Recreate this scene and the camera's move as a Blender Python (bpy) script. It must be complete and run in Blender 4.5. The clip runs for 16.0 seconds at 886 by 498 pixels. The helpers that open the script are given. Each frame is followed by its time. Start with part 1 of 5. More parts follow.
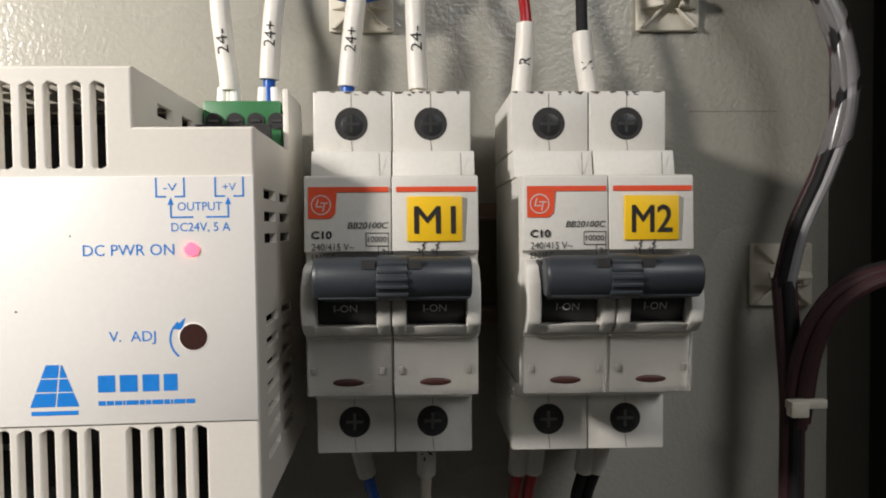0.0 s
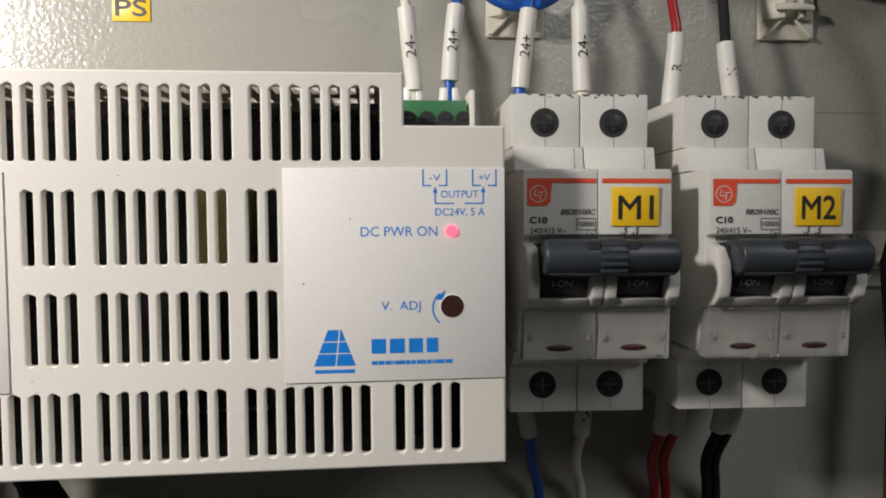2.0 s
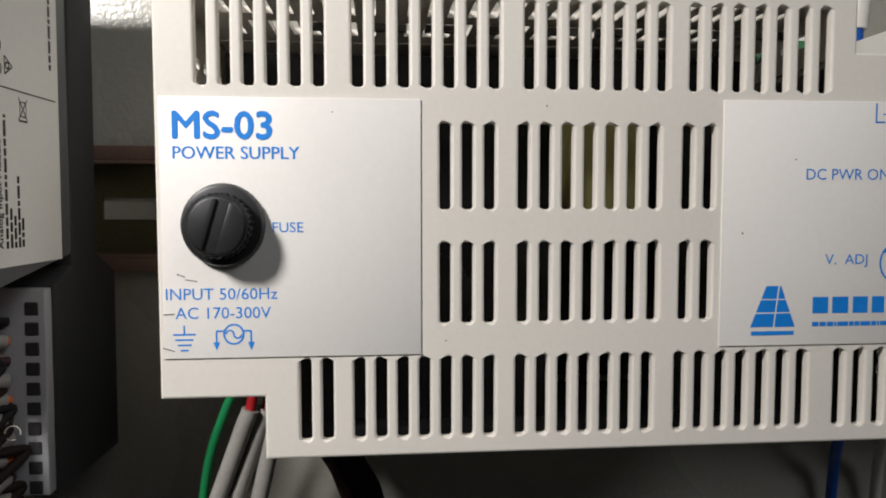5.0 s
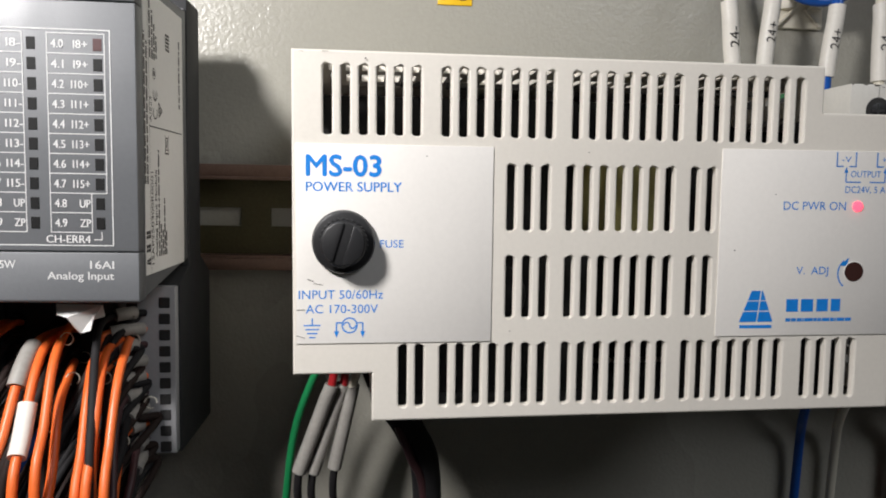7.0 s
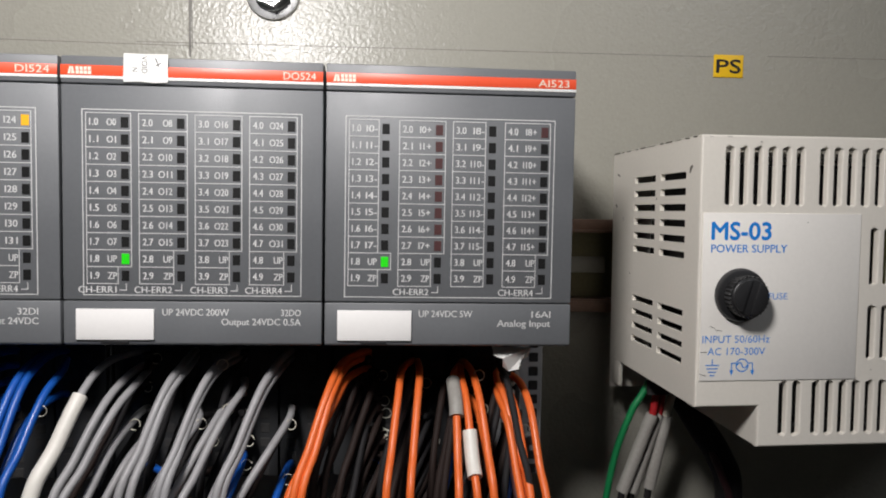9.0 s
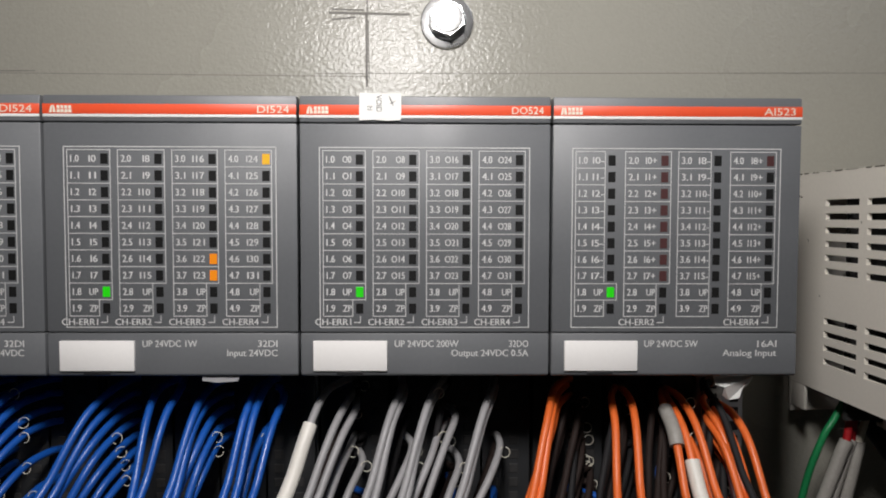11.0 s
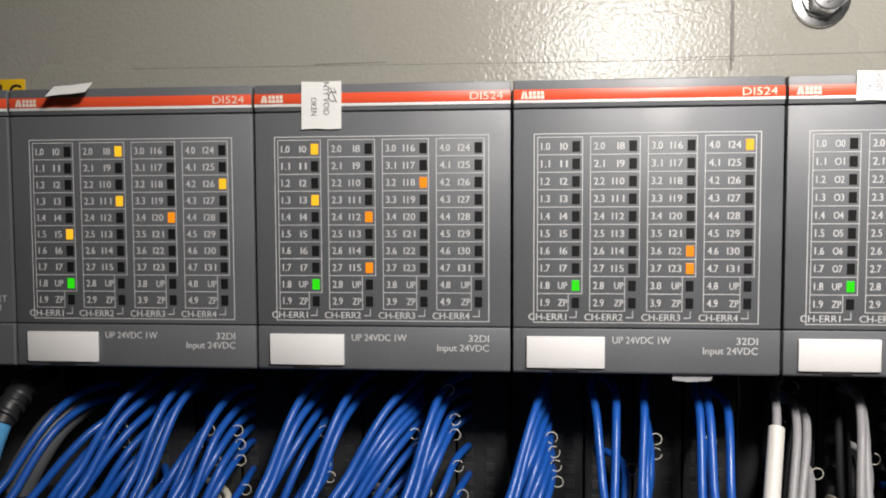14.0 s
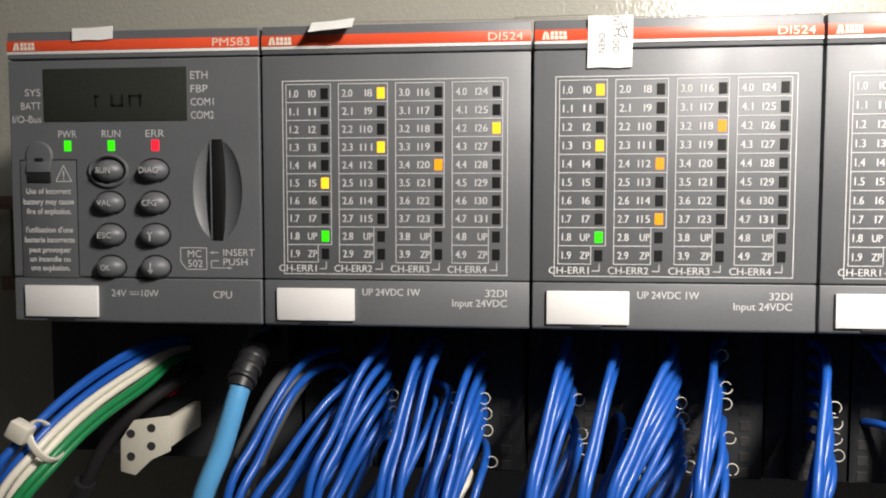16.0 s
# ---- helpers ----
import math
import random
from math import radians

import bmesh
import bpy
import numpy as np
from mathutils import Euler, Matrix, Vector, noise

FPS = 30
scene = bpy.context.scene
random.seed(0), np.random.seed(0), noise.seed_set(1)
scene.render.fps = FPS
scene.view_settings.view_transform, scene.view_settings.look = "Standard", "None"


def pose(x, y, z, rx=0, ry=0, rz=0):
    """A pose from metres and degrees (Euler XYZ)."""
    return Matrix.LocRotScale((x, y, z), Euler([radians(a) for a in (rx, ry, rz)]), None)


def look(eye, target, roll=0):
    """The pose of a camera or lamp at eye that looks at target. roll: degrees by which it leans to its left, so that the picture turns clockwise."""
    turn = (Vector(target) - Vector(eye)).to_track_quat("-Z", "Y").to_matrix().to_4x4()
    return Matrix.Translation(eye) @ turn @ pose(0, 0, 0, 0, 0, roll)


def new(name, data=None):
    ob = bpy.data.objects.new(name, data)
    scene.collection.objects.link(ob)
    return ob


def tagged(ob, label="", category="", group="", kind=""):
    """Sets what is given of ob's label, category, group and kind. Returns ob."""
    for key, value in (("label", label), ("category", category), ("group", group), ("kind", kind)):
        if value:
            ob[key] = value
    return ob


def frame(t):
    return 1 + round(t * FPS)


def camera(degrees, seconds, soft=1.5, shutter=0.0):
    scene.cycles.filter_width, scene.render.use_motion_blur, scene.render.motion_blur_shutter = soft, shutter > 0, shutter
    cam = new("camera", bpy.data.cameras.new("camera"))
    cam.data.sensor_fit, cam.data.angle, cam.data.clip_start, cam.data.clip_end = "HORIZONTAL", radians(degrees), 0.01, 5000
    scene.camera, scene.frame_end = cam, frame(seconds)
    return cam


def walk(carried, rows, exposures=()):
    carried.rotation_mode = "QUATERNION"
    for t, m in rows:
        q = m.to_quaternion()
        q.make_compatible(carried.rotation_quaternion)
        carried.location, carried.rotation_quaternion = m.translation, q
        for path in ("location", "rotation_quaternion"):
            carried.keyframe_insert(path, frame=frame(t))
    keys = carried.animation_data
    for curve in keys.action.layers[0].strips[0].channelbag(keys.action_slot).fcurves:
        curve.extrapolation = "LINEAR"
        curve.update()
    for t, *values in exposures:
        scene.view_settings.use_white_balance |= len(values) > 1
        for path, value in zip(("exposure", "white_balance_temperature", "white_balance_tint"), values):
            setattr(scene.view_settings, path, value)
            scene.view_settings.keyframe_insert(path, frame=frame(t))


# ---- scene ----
from mathutils import geometry

cam = camera(63.53, 16.0, soft=1.9)
PATH = [
    (0, (0.62260, -0.13478, 1.32906), (0.63885, 0.36472, 1.31378), -0.401),
    (0.5, (0.61432, -0.13910, 1.32799), (0.63379, 0.36025, 1.31156), -0.365),
    (1, (0.60117, -0.14518, 1.32661), (0.62355, 0.35396, 1.30770), -0.311),
    (1.5, (0.58425, -0.14829, 1.32732), (0.61520, 0.35036, 1.30750), -0.176),
    (2, (0.56742, -0.15513, 1.32820), (0.59986, 0.34333, 1.30614), -0.045),
    (2.5, (0.55290, -0.16001, 1.32572), (0.59075, 0.33814, 1.30550), -0.011),
    (3, (0.52526, -0.16244, 1.32365), (0.56617, 0.33560, 1.30680), -0.066),
    (3.5, (0.49563, -0.16144, 1.31943), (0.52608, 0.33723, 1.29947), -0.038),
    (4, (0.47878, -0.15767, 1.31711), (0.50394, 0.34148, 1.30213), -0.086),
    (4.5, (0.47859, -0.14510, 1.31691), (0.50343, 0.35403, 1.30114), 0.141),
    (5, (0.48246, -0.13136, 1.31900), (0.51262, 0.36673, 1.28754), 0.391),
    (7.5, (0.43702, -0.17517, 1.32964), (0.48298, 0.32095, 1.28777), 1.113),
    (8, (0.39683, -0.17895, 1.33189), (0.43282, 0.31845, 1.29581), 1.349),
    (8.5, (0.37457, -0.19114, 1.33397), (0.41334, 0.30639, 1.30299), 1.125),
    (9, (0.35550, -0.19202, 1.33682), (0.39145, 0.30596, 1.30996), 0.964),
    (9.2, (0.35008, -0.19356, 1.33931), (0.38434, 0.30464, 1.31442), 1.019),
    (11.3, (0.29636, -0.19043, 1.34319), (0.29869, 0.30904, 1.32036), 0.158),
    (11.5, (0.28958, -0.18791, 1.34231), (0.28808, 0.31132, 1.31472), 0.217),
    (12, (0.27242, -0.19148, 1.34265), (0.25638, 0.30779, 1.32100), -0.009),
    (12.5, (0.25762, -0.19384, 1.34225), (0.23468, 0.30522, 1.32194), -0.307),
    (13, (0.23570, -0.18472, 1.33583), (0.20287, 0.31376, 1.31480), -0.642),
    (13.5, (0.21466, -0.18147, 1.33829), (0.17571, 0.31641, 1.31383), -0.546),
    (14, (0.19950, -0.18438, 1.34149), (0.15968, 0.31340, 1.31627), -0.209),
    (14.5, (0.18408, -0.18641, 1.34253), (0.14007, 0.31094, 1.31611), -0.376),
    (15, (0.16725, -0.19092, 1.34108), (0.11869, 0.30619, 1.31806), -0.311),
    (15.5, (0.15322, -0.19525, 1.33247), (0.10019, 0.30141, 1.30971), -0.632),
    (16, (0.12961, -0.17600, 1.32943), (0.08367, 0.32113, 1.30212), 0.042),
]
walk(cam, [(t, look(eye, target, roll)) for t, eye, target, roll in PATH],
     exposures=[(0, 1.06, 6640, 10), (0.5, 0.84, 6600, 10), (1, 0.66, 6560, 10), (2, 0.54, 6490, 10), (2.5, 0.42, 6450, 10), (3.5, 0.27, 6420, 10), (4, 0.32, 6400, 10), (4.5, 0.23, 6380, 10), (5.2, 0.14, 6350, 10), (7.3, 0.33, 6300, 10), (8, -0.06, 6320, 10), (8.5, -0.3, 6320, 10), (9.2, -0.54, 6320, 10), (11.3, -0.74, 6400, 10), (12.5, -0.76, 6470, 10), (13, -0.52, 6500, 10), (14, -0.22, 6530, 10), (15, 0.06, 6600, 10), (15.5, 0.34, 6680, 10), (16, 0.55, 6740, 10)])

# ---- world and light ----
world = bpy.data.worlds.new("room_light")
scene.world = world
world.use_nodes = True
world.node_tree.nodes["Background"].inputs[0].default_value = (0.85, 0.92, 1.0, 1)
world.node_tree.nodes["Background"].inputs[1].default_value = 0.012


def area_light(name, place, target, size, watts, colour, shape="DISK"):
    data = bpy.data.lights.new(name, "AREA")
    data.shape, data.size, data.energy, data.color = shape, size, watts, colour
    ob = new(name, data)
    ob.matrix_world = look(place, target)
    return ob


# the work lamp held above and before the mounting plate
area_light("work_lamp", (0.287, -0.202, 1.496), (0.31, 0.05, 1.32), 0.054, 1.48, (1.0, 0.955, 0.92))
# unseen fill light added on the right to lift the breakers' side
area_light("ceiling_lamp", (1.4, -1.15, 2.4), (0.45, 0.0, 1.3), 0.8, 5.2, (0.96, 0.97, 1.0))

Z0 = 1.3          # height of the lower front edge of the controller row
MM = 0.001
PLATE_Y = 79.5    # the mounting plate's face, in mm behind the front of the controller row

# ---- materials ----
MATS = {}


def mat(name, colour, rough=0.5, metal=0.0, var=0.08, grain=900.0, blotch=45.0, bump=0.0, bump_scale=600.0,
        coat=0.0, glow=0.0, alpha=1.0, dirt=0.0, spec=0.5):
    """A procedural surface: colour varied at two scales, fine relief, wear stains."""
    m = bpy.data.materials.new(name)
    m.use_nodes = True
    nt = m.node_tree
    n, link = nt.nodes, nt.links.new
    b = n["Principled BSDF"]
    b.inputs["Roughness"].default_value = rough
    b.inputs["Metallic"].default_value = metal
    b.inputs["Coat Weight"].default_value = coat
    b.inputs["Coat Roughness"].default_value = 0.12
    b.inputs["Specular IOR Level"].default_value = spec
    co = n.new("ShaderNodeTexCoord")
    big = n.new("ShaderNodeTexNoise")
    big.inputs["Scale"].default_value, big.inputs["Detail"].default_value = blotch, 4
    fine = n.new("ShaderNodeTexNoise")
    fine.inputs["Scale"].default_value, fine.inputs["Detail"].default_value = grain, 2
    for t in (big, fine):
        link(co.outputs["Object"], t.inputs["Vector"])
    add = n.new("ShaderNodeMath")
    add.operation = "ADD"
    link(big.outputs[0], add.inputs[0])
    link(fine.outputs[0], add.inputs[1])
    ramp = n.new("ShaderNodeMapRange")
    ramp.inputs["From Min"].default_value, ramp.inputs["From Max"].default_value = 0.6, 1.4
    ramp.inputs["To Min"].default_value, ramp.inputs["To Max"].default_value = 1 - var, 1 + var
    link(add.outputs[0], ramp.inputs["Value"])
    mul = n.new("ShaderNodeVectorMath")
    mul.operation = "MULTIPLY"
    mul.inputs[0].default_value = colour
    link(ramp.outputs[0], mul.inputs[1])
    out = mul.outputs[0]
    if dirt > 0:
        spots = n.new("ShaderNodeTexNoise")
        spots.inputs["Scale"].default_value, spots.inputs["Detail"].default_value = 130.0, 8
        spots.inputs["Roughness"].default_value = 0.7
        link(co.outputs["Object"], spots.inputs["Vector"])
        cut = n.new("ShaderNodeMapRange")
        cut.inputs["From Min"].default_value, cut.inputs["From Max"].default_value = 0.60, 0.74
        cut.inputs["To Max"].default_value = dirt
        link(spots.outputs[0], cut.inputs["Value"])
        mix = n.new("ShaderNodeMix")
        mix.data_type = "RGBA"
        link(cut.outputs[0], mix.inputs[0])
        link(out, mix.inputs[6])
        mix.inputs[7].default_value = (0.13, 0.11, 0.08, 1)
        out = mix.outputs[2]
    link(out, b.inputs["Base Color"])
    rr = n.new("ShaderNodeMapRange")
    rr.inputs["From Min"].default_value, rr.inputs["From Max"].default_value = 0.3, 0.7
    rr.inputs["To Min"].default_value, rr.inputs["To Max"].default_value = max(0.03, rough - 0.07), min(1, rough + 0.07)
    link(big.outputs[0], rr.inputs["Value"])
    link(rr.outputs[0], b.inputs["Roughness"])
    if bump > 0:
        tex = n.new("ShaderNodeTexNoise")
        tex.inputs["Scale"].default_value, tex.inputs["Detail"].default_value = bump_scale, 2
        link(co.outputs["Object"], tex.inputs["Vector"])
        bp = n.new("ShaderNodeBump")
        bp.inputs["Strength"].default_value, bp.inputs["Distance"].default_value = 1.0, bump
        link(tex.outputs[0], bp.inputs["Height"])
        link(bp.outputs[0], b.inputs["Normal"])
    if glow > 0:
        mul.inputs[0].default_value = [0.25 * c for c in colour]
        b.inputs["Emission Color"].default_value = (*colour, 1)
        b.inputs["Emission Strength"].default_value = glow
    if alpha < 1:
        b.inputs["Transmission Weight"].default_value = 1 - alpha
        b.inputs["IOR"].default_value = 1.35
    MATS[name] = m
    return m


PLATE = mat("pebble_grey_paint", (0.375, 0.362, 0.312), 0.26, spec=0.42, var=0.05, blotch=9, bump=0.00021, bump_scale=800, dirt=0.06)
# cabinet paint with the right side's shade put into the colour
SHADESIDE = mat("shaded_cabinet_paint", (0.08, 0.077, 0.07), 0.45, var=0.08, bump=0.0001, bump_scale=500)
CABINET = mat("cabinet_paint", (0.34, 0.33, 0.29), 0.4, var=0.05, bump=0.0001, bump_scale=500)
PSPAINT = mat("white_powder_coat", (0.74, 0.70, 0.63), 0.42, var=0.035, blotch=25, bump=0.00002, bump_scale=1500, dirt=0.05)
PSFILM = mat("white_label_film", (0.82, 0.79, 0.745), 0.4, var=0.025, blotch=30, dirt=0.04)
BLUE = mat("blue_print", (0.010, 0.22, 0.70), 0.45, var=0.1)
BLACKINK = mat("black_print", (0.018, 0.017, 0.017), 0.5, var=0.1)
WHITEINK = mat("white_print", (0.58, 0.58, 0.57), 0.5, var=0.05)
GREY = mat("dark_grey_housing", (0.116, 0.121, 0.128), 0.5, spec=0.7, var=0.06, bump=0.00003, bump_scale=2500, dirt=0.03)
# dark grey of the bases; on the inner strips it carries their shade
GREYDK = mat("shaded_dark_grey", (0.030, 0.031, 0.033), 0.65, spec=0.3, var=0.08, bump=0.00003, bump_scale=2000)
STRIP = mat("terminal_strip_grey", (0.36, 0.36, 0.37), 0.55, var=0.06)
RED = mat("signal_red_band", (0.74, 0.085, 0.03), 0.42, var=0.04)
LENS = mat("dark_lens", (0.010, 0.010, 0.010), 0.5, var=0.1, spec=0.2)
LENSRED = mat("dull_red_lens", (0.055, 0.014, 0.014), 0.6, var=0.1)
GREENLED = mat("green_light", (0.03, 0.85, 0.006), 0.4, glow=0.8)
AMBERLED = mat("amber_light", (1.0, 0.29, 0.006), 0.4, glow=1.0)
YELLOWLED = mat("yellow_light", (1.0, 0.52, 0.02), 0.4, glow=1.1)
REDLED = mat("red_light", (1.0, 0.012, 0.03), 0.4, glow=1.3)
PSLED = mat("bright_red_light", (1.0, 0.06, 0.10), 0.4, glow=2.4)
MCBWHITE = mat("breaker_white", (0.66, 0.64, 0.59), 0.42, var=0.05, blotch=60, bump=0.00002, bump_scale=1500, dirt=0.16)
TOGGLE = mat("toggle_grey", (0.030, 0.036, 0.043), 0.42, var=0.12, bump=0.00003, bump_scale=1800)
BLACK = mat("black_plastic", (0.018, 0.018, 0.019), 0.4, var=0.15)
# for openings and the supply's inside, their shade put into the colour
VOID = mat("shaded_inside", (0.026, 0.025, 0.025), 0.85, var=0.2)
YELLOW = mat("yellow_label", (0.86, 0.53, 0.015), 0.4, var=0.03)
PAPER = mat("white_paper", (0.78, 0.77, 0.74), 0.6, var=0.03)
TAG = mat("white_tag", (0.84, 0.82, 0.80), 0.4, var=0.02)
ZINC = mat("yellow_zinc", (0.115, 0.10, 0.05), 0.42, metal=0.5, var=0.2, blotch=30)
COPPERY = mat("rail_edge_zinc", (0.20, 0.125, 0.095), 0.45, metal=0.5, var=0.15)
STEEL = mat("zinc_steel", (0.62, 0.62, 0.62), 0.26, metal=1.0, var=0.12, bump=0.00003, bump_scale=900)
SCREW = mat("dark_screw_steel", (0.16, 0.16, 0.16), 0.35, metal=0.9, var=0.2)
CLEAR = mat("clear_plastic", (0.95, 0.94, 0.90), 0.12, var=0.01, alpha=0.15)
REDFLAG = mat("dark_red_flag", (0.045, 0.016, 0.013), 0.4, var=0.1)
GREENTERM = mat("green_terminal", (0.035, 0.17, 0.06), 0.45, var=0.08)
NYLON = mat("cream_nylon", (0.66, 0.62, 0.52), 0.45, var=0.05, dirt=0.06)
SLEEVE = mat("white_sleeve", (0.72, 0.69, 0.63), 0.45, var=0.05, dirt=0.08)
# grey sleeves; part of the darkness is shade put into the colour
DIMSLEEVE = mat("grey_shaded_sleeve", (0.31, 0.295, 0.27), 0.5, var=0.12, blotch=80, dirt=0.2)
FERRULE = mat("white_ferrule", (0.78, 0.76, 0.72), 0.35, var=0.03)
WBLUE = mat("blue_wire", (0.010, 0.088, 0.40), 0.35, var=0.1, blotch=60, bump=0.00007, bump_scale=300, dirt=0.03)
WGREY = mat("grey_wire", (0.30, 0.295, 0.30), 0.45, var=0.1, blotch=80, bump=0.00007, bump_scale=300, dirt=0.1)
WORANGE = mat("orange_wire", (0.74, 0.14, 0.025), 0.42, var=0.08, blotch=60, bump=0.00006, bump_scale=300, dirt=0.05)
WBLACK = mat("black_wire", (0.018, 0.017, 0.018), 0.7, var=0.1, spec=0.2)
WRED = mat("red_wire", (0.34, 0.012, 0.016), 0.35, var=0.06)
WGREEN = mat("green_wire", (0.012, 0.20, 0.065), 0.35, var=0.06)
WWHITE = mat("cream_wire", (0.70, 0.66, 0.55), 0.4, var=0.05)
WCYAN = mat("light_blue_cable", (0.10, 0.36, 0.66), 0.35, var=0.05)
WBROWN = mat("dark_brown_wire", (0.022, 0.014, 0.012), 0.7, var=0.12, spec=0.2)
WMAROON = mat("maroon_wire", (0.05, 0.019, 0.022), 0.5, var=0.08)
SPIRAL = mat("clear_spiral_wrap", (0.8, 0.78, 0.78), 0.2, var=0.05, alpha=0.2)
CORE = mat("yellow_transformer_tape", (0.42, 0.38, 0.14), 0.5, var=0.1)
PENCIL = mat("pencil_mark", (0.19, 0.18, 0.16), 0.6, var=0.3)
BANDINK = mat("warm_white_print", (0.72, 0.67, 0.56), 0.5, var=0.05)
EDGEWHITE = mat("white_band_edge", (0.72, 0.71, 0.69), 0.45, var=0.03)
SMUDGE = mat("dark_smudge", (0.10, 0.085, 0.07), 0.7, var=0.4, blotch=300)
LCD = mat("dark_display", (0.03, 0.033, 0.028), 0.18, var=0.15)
LCDSEG = mat("display_segment", (0.008, 0.008, 0.007), 0.4, var=0.1)
ROOMWALL = mat("room_wall_paint", (0.5, 0.5, 0.48), 0.8, var=0.05, blotch=3)
CONCRETE = mat("concrete_floor", (0.22, 0.21, 0.2), 0.8, var=0.12, blotch=4)


# ---- mesh helpers, all in millimetres ----
def part(name, bm, material, parent=None, label="", smooth=35.0, weld=False):
    """Links a bmesh (in millimetres, which is used up) as one mesh object under its thing."""
    if weld:
        bmesh.ops.remove_doubles(bm, verts=bm.verts, dist=0.001)
    bmesh.ops.recalc_face_normals(bm, faces=bm.faces)
    me = bpy.data.meshes.new(name)
    bm.to_mesh(me)
    bm.free()
    me.transform(Matrix.Scale(MM, 4))
    me.materials.append(material)
    if smooth:
        me.shade_smooth()
        me.set_sharp_from_angle(angle=radians(smooth))
    ob = new(name, me)
    ob.parent = parent
    if label:
        ob["label"] = label
    return ob


def thing(name, x, y, z, label, category, group="", kind="", ry=0.0):
    """An Empty at a thing's base; x, y, z in millimetres from the row's corner."""
    ob = new(name)
    ob.empty_display_size = 0.01
    ob.matrix_world = pose(x * MM, y * MM, Z0 + z * MM, 0, ry, 0)
    return tagged(ob, label, category, group, kind)


def box(bm, x0, x1, y0, y1, z0, z1, bevel=0.0, seg=2):
    r = bmesh.ops.create_cube(bm, size=1.0)
    vs = r["verts"]
    for v in vs:
        v.co = ((x0 + x1) / 2 + v.co.x * (x1 - x0), (y0 + y1) / 2 + v.co.y * (y1 - y0), (z0 + z1) / 2 + v.co.z * (z1 - z0))
    if bevel > 0:
        es = list({e for v in vs for e in v.link_edges})
        bmesh.ops.bevel(bm, geom=es, offset=bevel, segments=seg, profile=0.5, affect="EDGES")
    return bm


def boxes(*many):
    bm = bmesh.new()
    for b in many:
        box(bm, *b)
    return bm


def rod(bm, p0, p1, r0, r1=None, seg=20, bevel=0.0):
    p0, p1 = Vector(p0), Vector(p1)
    d = p1 - p0
    m = Matrix.Translation((p0 + p1) / 2) @ d.to_track_quat("Z", "Y").to_matrix().to_4x4()
    r = bmesh.ops.create_cone(bm, cap_ends=True, segments=seg, radius1=r0, radius2=r0 if r1 is None else r1, depth=d.length, matrix=m)
    if bevel > 0:
        vs = set(r["verts"])
        es = [e for e in {e for v in vs for e in v.link_edges} if any(len(f.verts) > 4 for f in e.link_faces)]
        bmesh.ops.bevel(bm, geom=es, offset=bevel, segments=2, profile=0.5, affect="EDGES")
    return bm


def prism(bm, poly, a0, a1, axis="x", bevel=0.0, seg=2):
    """A polygon pushed along an axis; poly in (y, z) for x, in (x, z) for y, in (x, y) for z."""
    put = {"x": lambda a, p: (a, p[0], p[1]), "y": lambda a, p: (p[0], a, p[1]), "z": lambda a, p: (p[0], p[1], a)}[axis]
    v0 = [bm.verts.new(put(a0, p)) for p in poly]
    v1 = [bm.verts.new(put(a1, p)) for p in poly]
    n = len(poly)
    fs = [bm.faces.new(v0), bm.faces.new(v1[::-1])]
    fs += [bm.faces.new((v0[i], v1[i], v1[(i + 1) % n], v0[(i + 1) % n])) for i in range(n)]
    bmesh.ops.recalc_face_normals(bm, faces=fs)
    if bevel > 0:
        es = [e for e in {e for f in fs for e in f.edges} if e.calc_face_angle(0) > 0.5]
        bmesh.ops.bevel(bm, geom=es, offset=bevel, segments=seg, profile=0.5, affect="EDGES", clamp_overlap=True)
    return bm


def smooth_line(points, steps=7):
    """A Catmull-Rom curve through the points."""
    p = [Vector(q) for q in points]
    p = [2 * p[0] - p[1]] + p + [2 * p[-1] - p[-2]]
    out = []
    for i in range(1, len(p) - 2):
        a, b, c, d = p[i - 1:i + 3]
        for s in range(steps):
            t = s / steps
            out.append(0.5 * (2 * b + (c - a) * t + (2 * a - 5 * b + 4 * c - d) * t * t + (3 * b - a - 3 * c + d) * t ** 3))
    out.append(p[-2])
    return out


def tube(bm, points, r, seg=10, steps=7, squash=1.0, curve=True):
    line = smooth_line(points, steps) if curve else [Vector(q) for q in points]
    side = None
    rings = []
    for i, c in enumerate(line):
        d = (line[min(i + 1, len(line) - 1)] - line[max(i - 1, 0)]).normalized()
        side = d.orthogonal().normalized() if side is None else (side - d * side.dot(d)).normalized()
        up = d.cross(side)
        rings.append([bm.verts.new(c + r * (math.cos(2 * math.pi * k / seg) * side + squash * math.sin(2 * math.pi * k / seg) * up)) for k in range(seg)])
    for a, b in zip(rings, rings[1:]):
        for k in range(seg):
            bm.faces.new((a[k], a[(k + 1) % seg], b[(k + 1) % seg], b[k]))
    bm.faces.new(rings[0])
    bm.faces.new(rings[-1][::-1])
    return bm


